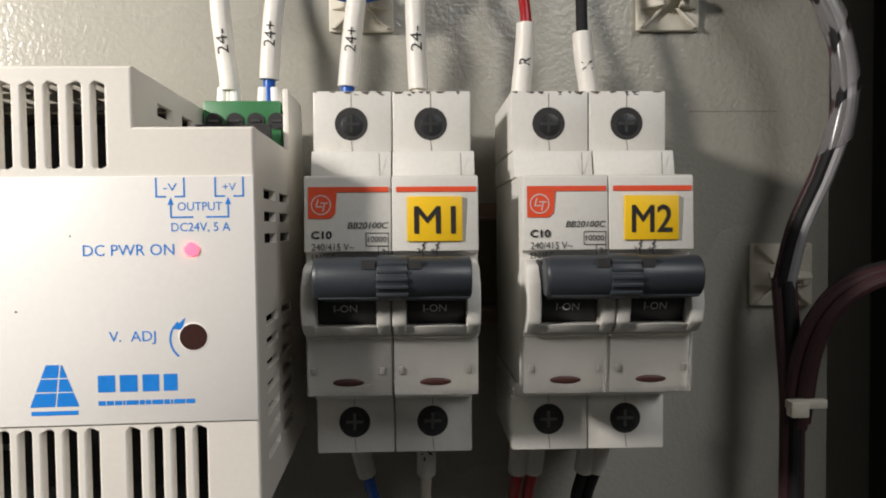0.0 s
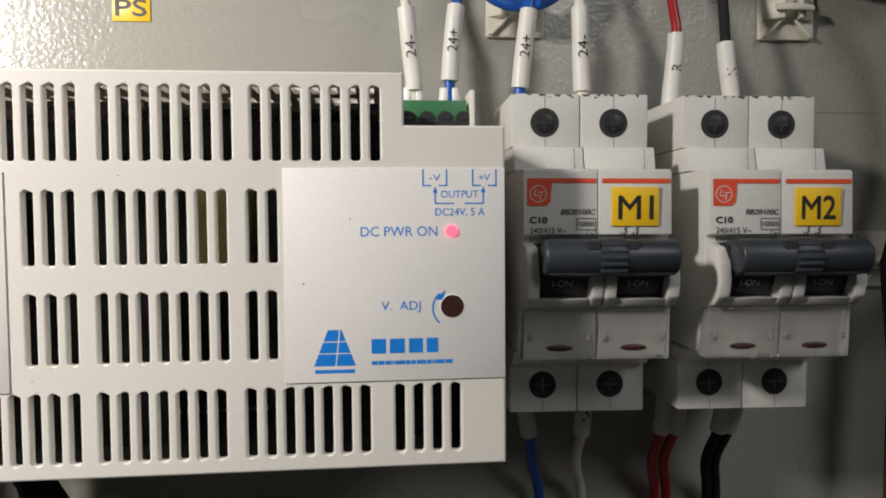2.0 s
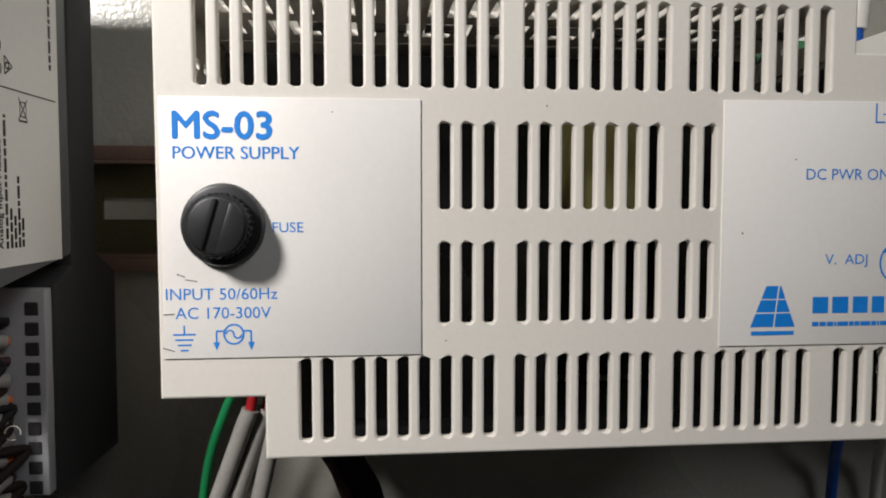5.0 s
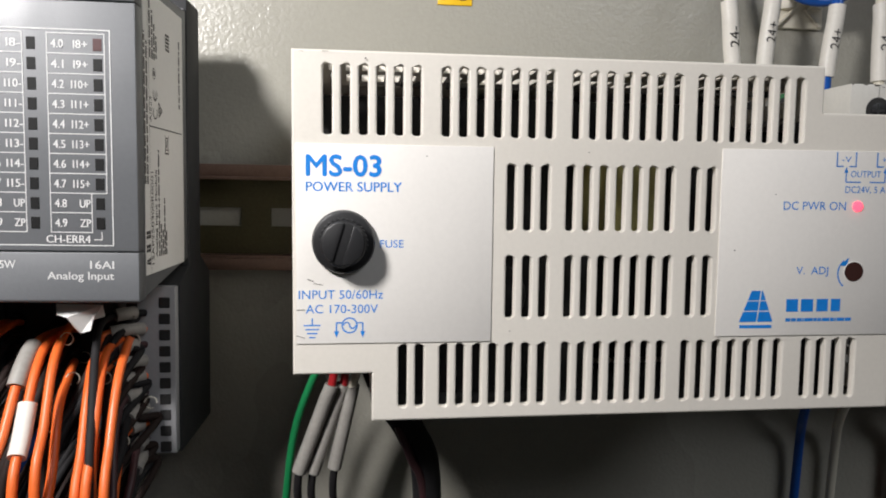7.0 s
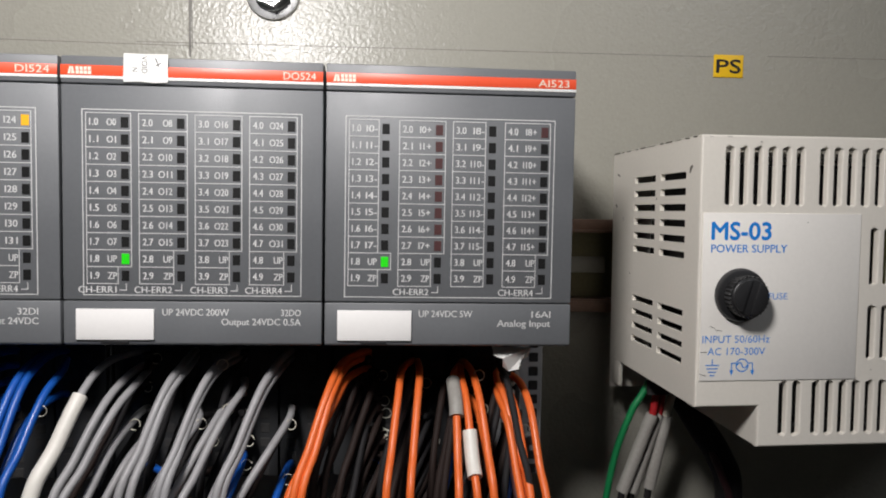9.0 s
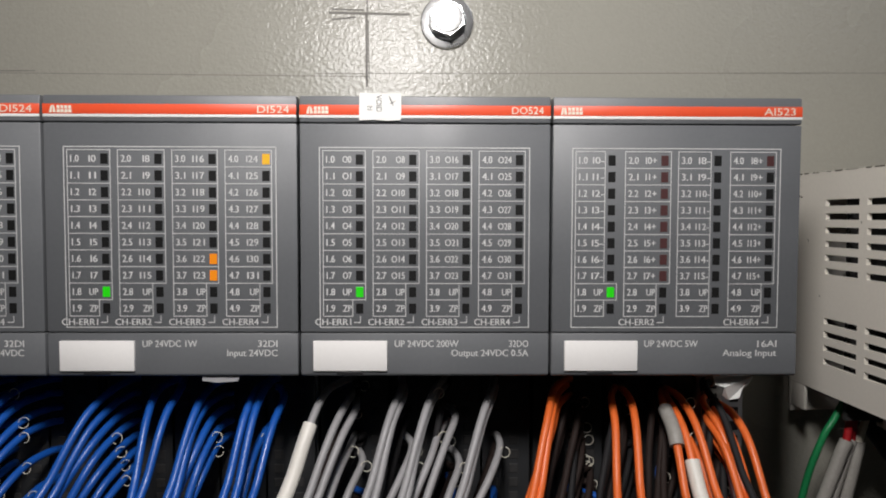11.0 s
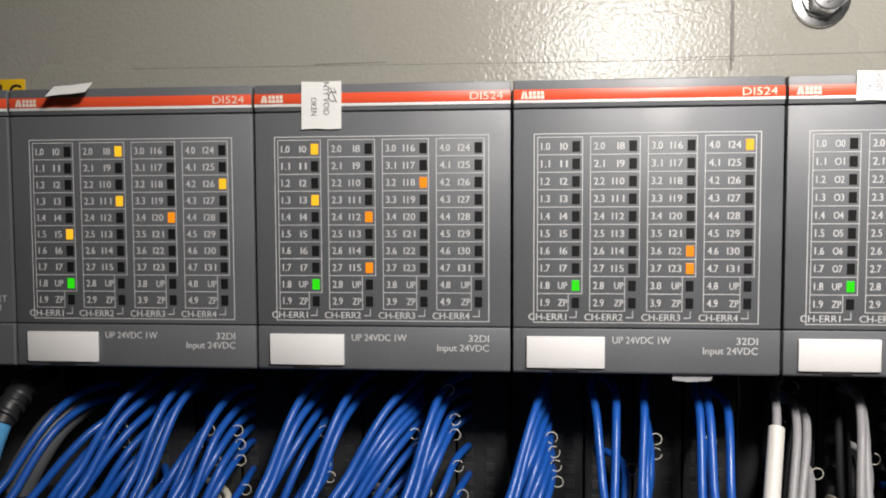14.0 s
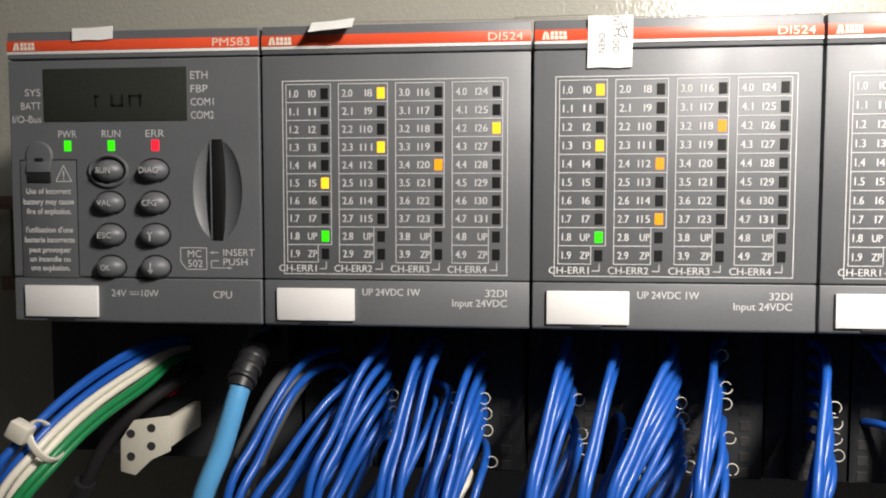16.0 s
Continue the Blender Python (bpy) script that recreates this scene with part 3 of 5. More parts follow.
    for x, z in ((3.5, 34.2), (5.0, 33.2), (2.0, 86.0), (7.0, 86.2), (1.0, 27.0), (0.8, 21.0)):
        k = Ink()
        k.line((x, z), (x + rs.uniform(0.8, 2.4), z + rs.uniform(-0.7, 0.1)), rs.uniform(0.1, 0.22))
        k.make("scratch", SMUDGE, th, -0.44)
    k = Ink()
    rs = random.Random(21)
    q = 3.0
    while q < 66:
        w = rs.uniform(1.5, 7.0)
        k.line((q, H - 0.25 - rs.uniform(0, 0.15)), (q + w, H - 0.25), rs.uniform(0.2, 0.45))
        q += w + rs.uniform(0.3, 5.0)
    for y, z, d, w in ((5.5, 78.5, 1.6, 0.9), (6.3, 77.6, 1.0, 0.7), (66.5, 79.0, -2.6, 0.5), (67.5, 68.0, -1.2, 1.0), (52.0, 44.5, 0.3, 0.5), (30.2, 70.0, 0.2, 0.5), (60.0, 63.5, -0.6, 0.35)):
        k.line((y, z), (y + d, z - rs.uniform(0.3, 1.2)), w)
    k.make("edge_wear", SMUDGE, th, 0, "dark chips and scratches on the side", place=lambda a, b: (0.0, a, b))
    # output terminal block
    blk = part("terminal_block", boxes((130.2, W - 2.2, 47, 67, 74, 88.4, 0.5)), GREENTERM, th, "green four-way screw terminal block")
    for i in range(4):
        rod_bm = rod(bmesh.new(), (132.8 + 5.05 * i, 46.6, 83.2), (132.8 + 5.05 * i, 47.4, 83.2), 2.1, seg=20)
        part("screw_hole", rod_bm, VOID, blk)
        part("screw", boxes((131.6 + 5.05 * i, 134.0 + 5.05 * i, 46.3, 46.7, 82.9, 83.5)), SCREW, blk)
    # the front stands a little askew, so its widths grow slightly towards the output end
    for ob in th.children_recursive:
        for v in ob.data.vertices:
            u = v.co.x / MM
            d = -2.0 + 4.5 * u / 151.0
            v.co.x = (50.1 + (u - 50.8) * (1 + d / 160.0)) * MM
    return th


power_supply()


# ---- controller modules ----
LED_X = (16.2, 30.4, 44.7, 58.9)
CELLS = ((6.4, 17.9), (19.7, 32.2), (34.0, 46.2), (48.0, 60.5))
ROW_Z, ROW_P = 58.2, 4.425

led_mesh = boxes((-0.98, 0.98, -0.12, 0.6, -1.38, 1.38, 0.12))
LEDS = {}
for nm, material in (("off", LENS), ("dull", LENSRED), ("green", GREENLED), ("amber", AMBERLED), ("yellow", YELLOWLED), ("red", REDLED)):
    me = bpy.data.meshes.new("indicator")
    led_mesh.to_mesh(me)
    me.transform(Matrix.Scale(MM, 4))
    me.materials.append(material)
    LEDS[nm] = me
led_mesh.free()


def indicator(parent, x, z, state="off"):
    ob = new("indicator", LEDS[state])
    ob.parent = parent
    ob.location = (x * MM, 0, z * MM)
    if state not in ("off", "dull"):
        ob["label"] = {"green": "lit green indicator", "amber": "lit amber indicator", "yellow": "lit yellow indicator", "red": "lit red indicator"}[state]
    return ob


def module_shell(x, name, label, category, group):
    """Grey housing with its red band and white marker, on the row's rail."""
    th = thing(name, x, 0, 0, label, category, group)
    w0, w1 = 0.35, 67.15
    # front in three lifts with fine grooves between
    bm = bmesh.new()
    prism(bm, [(0.0, 12.0), (0.0, 67.7), (5.0, 67.7), (5.0, 12.0)], w0, w1, "x", 0.35)
    prism(bm, [(-0.1, 68.0), (0.1, 75.0), (5.0, 75.0), (5.0, 68.0)], w0, w1, "x", 0.4)
    prism(bm, [(0.5, 0.0), (-0.1, 0.6), (0.0, 11.7), (5.0, 11.7), (5.0, 0.3)], w0, w1, "x", 0.35)
    part("front", bm, GREY, th)
    bm = bmesh.new()
    prism(bm, [(4.6, 0.6), (4.6, 74.6), (43, 76.0), (43, 6.4), (20, 3.0)], w0 + 0.25, w1 - 0.25, "x", 0.3)
    prism(bm, [(42.5, 7.0), (42.5, 77.0), (57, 78.5), (57, 4.0)], w0 + 0.9, w1 - 0.6, "x", 0.6)
    part("body", bm, GREY, th)
    part("band", boxes((w0 + 0.05, w1 - 0.05, -0.32, 0.05, 69.95, 72.6, 0.08)), RED, th, "orange-red band")
    part("band_edge", boxes((w0 + 0.05, w1 - 0.05, -0.30, 0.05, 69.15, 69.9, 0.05)), EDGEWHITE, th)
    part("marker_tag", boxes((3.8, 23.6, -0.9, 0.1, 1.6, 9.7, 0.15)), TAG, th, "blank white marker tag")
    part("latch", boxes((10.0, 17.0, -0.7, 0.3, 0.5, 1.4, 0.15)), BLACK, th)
    return th


def maker_mark(k, x, z, h=1.9, w=6.1):
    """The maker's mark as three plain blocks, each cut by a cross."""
    for i in range(3):
        a = x + i * w / 3
        if i == 0:
            k.poly([(a, z), (a + 0.75, z), (a + 0.9, z + h), (a + 0.55, z + h)])
            k.poly([(a + 1.0, z), (a + 1.85, z), (a + 1.35, z + h), (a + 1.0, z + h)])
        else:
            for p, q in ((0.0, 0.85), (1.0, 1.85)):
                k.rect(a + p, a + q, z, z + 0.45 * h), k.rect(a + p, a + q - 0.1, z + 0.53 * h, z + h)


def io_module(x, code, tags, lit, line1, line2, line3, analog=False):
    sort = {"DI524": "digital input", "DO524": "digital output", "AI523": "analog input"}[code]
    th = module_shell(x, "controller_module", "dark grey %s module with red band and indicator rows" % sort, "controller module", "controller modules on the rail")
    face = Ink()
    face.outline(5.5, 61.7, 13.2, 61.5, 0.24)
    for c in range(4):
        a, b = CELLS[c]
        ends = []
        for r in range(10):
            short = r == 9 or (r == 8 and c > 0) or (analog and c in (0, 2) and r < 8)
            ends.append(LED_X[c] - 1.75 if short else b)
            zt = 60.45 - ROW_P * r
            face.text("%d.%d" % (c + 1, r), a + 1.0, zt - 3.1, 1.8, 2.6 if c else 2.2, bold=0.042)
            s = "UP" if r == 8 else "ZP" if r == 9 else tags(c, r)
            face.text(s, LED_X[c] - 2.15, zt - 3.1, 1.75, {2: 2.3, 3: 3.5, 4: 4.1, 5: 4.3}[len(s)] - (0.5 if s[0] == "I" else 0), "r", bold=0.042)
        face.rect(a, a + 0.2, 60.45 - 10 * ROW_P, 60.65)
        for r in range(11):
            zt = 60.45 - ROW_P * r
            face.rect(a + 0.2, max(ends[min(r, 9)], ends[max(r - 1, 0)]), zt, zt + 0.2)
        for r in range(10):
            zt = 60.45 - ROW_P * r
            face.rect(ends[r] - 0.2, ends[r], zt - ROW_P + 0.2, zt)
        if not analog or c in (1, 3):
            face.text("CH-ERR%d" % (c + 1), LED_X[c] - 11.9, 13.9, 1.7, 9.6, bold=0.035)
            face.rect(LED_X[c] - 1.5, LED_X[c] + 0.3, 14.5, 14.75)
            face.rect(LED_X[c] + 0.1, LED_X[c] + 0.3, 14.75, 16.4)
    face.text(line1, 25.6, 8.0, 1.75, 1.32 * len(line1), bold=0.035)
    face.text(line2, 61.6, 8.0, 1.75, 1.3 * len(line2), "r", bold=0.035)
    face.text(line3, 61.6, 5.5, 1.75, 1.22 * len(line3), "r", bold=0.035)
    face.make("printed_lettering", WHITEINK, th, -0.12, "fine white printed lettering and frames")
    k = Ink()
    maker_mark(k, 2.2, 70.25)
    k.make("maker_mark", BANDINK, th, -0.37)
    k = Ink()
    k.text(code, 65.2, 70.35, 1.85, 8.4, "r")
    k.make("band_print", BANDINK, th, -0.37)
    for c in range(4):
        for r in range(10):
            indicator(th, LED_X[c], ROW_Z - ROW_P * r, lit.get((c, r), "off"))
    return th


def di(c, r):
    return "I%d" % (8 * c + r)


def do(c, r):
    return "O%d" % (8 * c + r)


def ai(c, r):
    return "I%d%s" % (8 * (c // 2) + r, "-+"[c % 2])


PITCH = 67.5
io_module(1 * PITCH, "DI524", di, {(0, 5): "yellow", (1, 0): "yellow", (1, 3): "yellow", (2, 4): "amber", (3, 2): "yellow", (0, 8): "green"}, "UP 24VDC 1W", "32DI", "Input 24VDC")
io_module(2 * PITCH, "DI524", di, {(0, 0): "yellow", (0, 3): "yellow", (1, 4): "amber", (1, 7): "amber", (2, 2): "amber", (0, 8): "green"}, "UP 24VDC 1W", "32DI", "Input 24VDC")
io_module(3 * PITCH, "DI524", di, {(3, 0): "yellow", (2, 6): "amber", (2, 7): "amber", (0, 8): "green"}, "UP 24VDC 1W", "32DI", "Input 24VDC")
io_module(4 * PITCH, "DO524", do, {(0, 8): "green"}, "UP 24VDC 200W", "32DO", "Output 24VDC 0.5A")
ai_mod = io_module(5 * PITCH, "AI523", ai, dict([((1, r), "dull") for r in range(8)] + [((3, 0), "dull"), ((0, 8), "green")]), "UP 24VDC 5W", "16AI", "Analog Input", True)

# rating label on the end module's side
lab = part("rating_label", boxes((66.9, 67.12, 5.2, 38.5, 5.8, 73.0)), PAPER, ai_mod, "white rating label with black print")
k = Ink()
maker_mark(k, 8.0, 39.4, 3.0, 9.8)
k.text("1SAP250300R0001", 8.0, 36.7, 1.75, 22.5)
k.text("Analog Input Module", 9.5, 33.9, 1.5, 21.5, bold=0.05)
k.text("AI523", 42.4, 37.2, 1.7, 6.0)
rs = random.Random(3)


def bars(a, b, end, h):
    """A line of small print that cannot be read, as short bars."""
    while a < end:
        w = rs.uniform(0.9, 3.2)
        k.rect(a, min(a + w, end), b, b + h)
        a += w + 0.45


for b, end in ((31.9, 36.0), (30.3, 17.5), (28.8, 16.0), (27.3, 24.0), (25.9, 15.5)):
    bars(9.5, b, end, 0.9)
for b, a, end in ((42.0, 27.5, 63.0), (40.3, 27.5, 61.0), (37.6, 57.5, 71.0), (35.8, 57.5, 69.0), (34.2, 57.5, 66.0), (32.6, 58.0, 63.5), (12.6, 48.0, 66.0)):
    bars(a, b, end, 1.0)
k.rect(41.2, 41.5, 11.0, 39.3)
k.rect(5.9, 72.9, 39.0, 39.12)
k.outline(36.2, 39.4, 23.8, 26.4, 0.25)
k.line((35.6, 23.4), (40.0, 26.8), 0.3), k.line((35.6, 26.8), (40.0, 23.4), 0.3)
k.rect(35.2, 35.6, 23.4, 26.8)
k.arc(45.0, 34.4, 1.55, 0.42, 60, 300, 16), k.arc(49.4, 34.4, 1.55, 0.42, 60, 300, 16)
k.rect(48.1, 50.0, 34.2, 34.6)
k.arc(54.2, 35.0, 1.2, 0.25), k.rect(53.6, 54.8, 34.4, 35.6)
k.line((44.0, 31.6), (47.6, 31.6), 0.35), k.line((44.0, 31.6), (45.8, 28.8), 0.35), k.line((47.6, 31.6), (45.8, 28.8), 0.35), k.arc(45.8, 30.6, 0.6, 0.4)
for n in range(5):
    k.rect(61.5 + 0.9 * n, 62.1 + 0.9 * n, 22.0, 25.5)
k.make("print", BLACKINK, lab, 0, place=lambda a, b: (67.17, 48 - b, a))
# clip windows in the end module's side, inner shade put into dark blocks
for y, z0, z1, w in ((46.0, 60.0, 66.0, 3.2), (46.0, 50.0, 56.0, 3.2), (50.5, 42.0, 46.5, 2.2), (50.5, 28.0, 31.0, 2.2), (46.5, 9.0, 14.0, 3.4), (53.0, 68.0, 73.0, 2.2)):
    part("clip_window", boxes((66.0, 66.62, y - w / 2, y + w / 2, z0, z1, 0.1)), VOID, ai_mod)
for y, z0, z1 in ((50.0, 46.8, 50.2), (52.6, 14.5, 17.5)):
    part("clip_edge", boxes((66.0, 66.9, y, y + 0.9, z0, z1, 0.2)), STRIP, ai_mod)


# ---- processor module ----
def cpu_module():
    th = module_shell(0, "processor_module", "dark grey processor module with display, keys and card slot", "controller module", "controller modules on the rail")
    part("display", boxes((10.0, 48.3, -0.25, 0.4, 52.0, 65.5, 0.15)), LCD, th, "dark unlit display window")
    k = Ink()
    for x, w in ((23.8, 1.6), (28.2, 3.4), (33.0, 3.4)):
        k.rect(x, x + 0.7, 55.6, 58.6)
        if w > 2:
            k.rect(x + w - 0.7, x + w, 55.6, 58.6)
            k.rect(x, x + w, *((55.6, 56.2) if x < 30 else (58.0, 58.6)))
        else:
            k.rect(x, x + w, 58.0, 58.6)
    k.make("display_sign", LCDSEG, th, -0.3)
    k = Ink()
    maker_mark(k, 2.2, 70.25)
    k.make("maker_mark", BANDINK, th, -0.37)
    k = Ink()
    k.text("PM583", 64.9, 70.35, 1.95, 9.6, "r")
    k.make("band_print", BANDINK, th, -0.37)
    k = Ink()
    for s, z in (("ETH", 62.4), ("FBP", 59.0), ("COM1", 55.7), ("COM2", 52.4)):
        k.text(s, 49.3, z, 1.85, 1.5 * len(s))
    for s, z in (("SYS", 58.6), ("BATT", 55.2), ("I/O-Bus", 51.8)):
        k.text(s, 9.2, z, 1.8, {3: 4.3, 4: 5.4, 7: 7.8}[len(s)], "r")
    for s, x in (("PWR", 16.2), ("RUN", 28.0), ("ERR", 39.7)):
        k.text(s, x, 47.9, 1.85, 5.0, "c")
    k.text("24V", 27.1, 7.0, 1.75, 4.0)
    k.rect(32.0, 34.6, 7.5, 7.7), k.rect(32.0, 32.7, 8.1, 8.3), k.rect(33.0, 33.7, 8.1, 8.3), k.rect(34.0, 34.6, 8.1, 8.3)
    k.text("10W", 35.2, 7.0, 1.75, 4.6)
    k.text("CPU", 54.4, 6.8, 1.85, 4.9)
    k.text("MC", 47.8, 17.3, 1.8, 3.6)
    k.text("502", 47.8, 14.8, 1.8, 3.9)
    for a, b in (((45.9, 19.7), (52.8, 19.7)), ((52.8, 19.7), (52.8, 14.2)), ((52.8, 14.2), (47.5, 14.2)), ((47.5, 14.2), (45.9, 16.2)), ((45.9, 16.2), (45.9, 19.7)),
                 ((53.6, 18.5), (56.0, 18.5)), ((54.0, 16.4), (56.0, 16.4)), ((54.0, 16.4), (54.0, 14.6)), ((54.0, 14.6), (59.5, 14.6))):
        k.line(a, b, 0.2)
    k.poly([(53.4, 18.5), (54.6, 18.9), (54.6, 18.1)])
    k.poly([(59.6, 14.6), (58.4, 15.0), (58.4, 14.2)])
    k.text("INSERT", 57.2, 17.7, 1.7, 8.2)
    k.text("PUSH", 57.2, 15.3, 1.7, 6.3)
    # warning beside the battery flap
    k.line((12.7, 36.7), (14.85, 40.8), 0.24), k.line((17.0, 36.7), (14.85, 40.8), 0.24), k.line((12.7, 36.7), (17.0, 36.7), 0.24)
    k.rect(14.68, 15.02, 37.9, 39.5), k.rect(14.68, 15.02, 37.2, 37.55)
    for s, z, w in (("Use of incorrect", 33.5, 12.2), ("battery may cause", 30.8, 13.8), ("fire of explosion.", 28.3, 12.2), ("l'utilisation d'une", 23.5, 12.8),
                    ("batterie incorrecte", 20.9, 13.6), ("peut provoquer", 18.3, 11.4), ("un incendie ou", 15.9, 11.0), ("une explosion.", 13.6, 10.6)):
        k.text(s, 10.6, z, 1.4, w, "c", bold=0.06)
    k.make("printed_lettering", WHITEINK, th, -0.12, "fine white printed lettering")
    # battery flap
    flap = part("battery_flap", boxes((3.0, 18.4, -0.05, 0.3, 11.8, 42.2, 0.1)), GREY, th)
    k = Ink()
    k.rect(2.9, 18.5, 42.1, 42.4), k.rect(18.3, 18.55, 12.2, 42.4), k.rect(2.9, 3.05, 12.2, 42.2)
    k.make("seam", BLACK, flap, -0.08)
    part("thumb_recess", rod(bmesh.new(), (8.2, -0.02, 43.3), (8.2, -0.34, 43.3), 3.9, 3.3, 32, 0.12), GREY, flap)
    # black blocks fill the openings; the shade within is their colour
    part("latch_opening", boxes((5.0, 11.4, -0.45, 0.2, 36.4, 38.9, 0.2)), BLACK, flap)
    part("finger_catch", prism(bmesh.new(), [(-0.1, 38.9), (-0.75, 39.1), (-0.3, 42.2), (-0.1, 42.2)], 5.0, 11.4, "x", 0.15), GREY, flap)
    part("catch_gap", boxes((7.2, 9.6, -0.5, -0.2, 41.8, 42.8, 0.15)), BLACK, flap)
    for c, (x, s) in enumerate(((16.1, "green"), (27.9, "green"), (39.7, "red"))):
        indicator(th, x, 45.8, s)
    signs = (("RUN", "DIAG"), ("VAL", "CFG"), ("ESC", ""), ("OK", ""))
    for r in range(4):
        for c in range(2):
            x, z = 27.3 + 12.0 * c, 39.4 - 8.25 * r
            bm = bmesh.new()
            bmesh.ops.create_uvsphere(bm, u_segments=28, v_segments=12, radius=1.0)
            for v in bm.verts:
                v.co = (x + 3.75 * v.co.x, -0.2 + (2.9 - 0.5 * v.co.x) * v.co.y, z + 2.8 * v.co.z)
            key = part("key", bm, GREY, th, "oval push key")
            k = Ink()
            # dark arc paints the shade along the key's upper right
            k.arc(0, 0, 1, 0.12, -70, 150, 30)
            k.v = [(x + 4.0 * a, z + 3.05 * b) for a, b in k.v]
            k.make("key_gap", BLACK, key, -0.1)
            if r == 0 and c == 0:
                part("key_ring", tube(bmesh.new(), [(x + 5.0 * math.cos(t), -0.5, z + 3.9 * math.sin(t)) for t in [6.2832 * i / 36 for i in range(37)]], 0.42, 8, 1, curve=False), GREY, key, "raised ring round the key")
            k = Ink()
            if signs[r][c]:
                k.text(signs[r][c], x, z - 0.75, 1.5, 1.25 * len(signs[r][c]), "c")
            else:
                d = 1 if r == 2 else -1
                k.rect(x - 0.18, x + 0.18, z - 1.4, z + 1.4)
                k.poly([(x - 0.8, z + 0.5 * d), (x + 0.8, z + 0.5 * d), (x, z + 1.6 * d)])
            k.make("key_sign", WHITEINK, key, -3.2)
    # card slot in a dish hollowed out of the front
    bm = bmesh.new()
    bmesh.ops.create_uvsphere(bm, u_segments=48, v_segments=24, radius=1.0)
    for v in bm.verts:
        v.co = (55.9 + 8.1 * v.co.x, -3.0 + 5.0 * v.co.y, 34.3 + 16.0 * v.co.z)
    cutter = part("cutter", bm, GREY)
    front = [ob for ob in th.children if ob.name.startswith("front")][0]
    cutter.parent = th
    bpy.context.view_layer.update()
    cut = front.modifiers.new("dish", "BOOLEAN")
    cut.object, cut.operation, cut.solver = cutter, "DIFFERENCE", "EXACT"
    me = bpy.data.meshes.new_from_object(front.evaluated_get(bpy.context.evaluated_depsgraph_get()))
    front.modifiers.remove(cut)
    me.shade_smooth()
    me.set_sharp_from_angle(angle=radians(20))
    front.data = me
    bpy.data.objects.remove(cutter)
    # near-black bar in place of the slot's depth, shade as colour
    part("card_slot", boxes((54.5, 57.3, -0.25, 3.6, 21.6, 47.2, 0.15)), LENS, th, "tall black memory card slot")
    part("slot_edge", boxes((54.05, 54.5, -0.2, 3.6, 21.8, 47.0, 0.1)), GREY, th)
    return th


cpu_module()


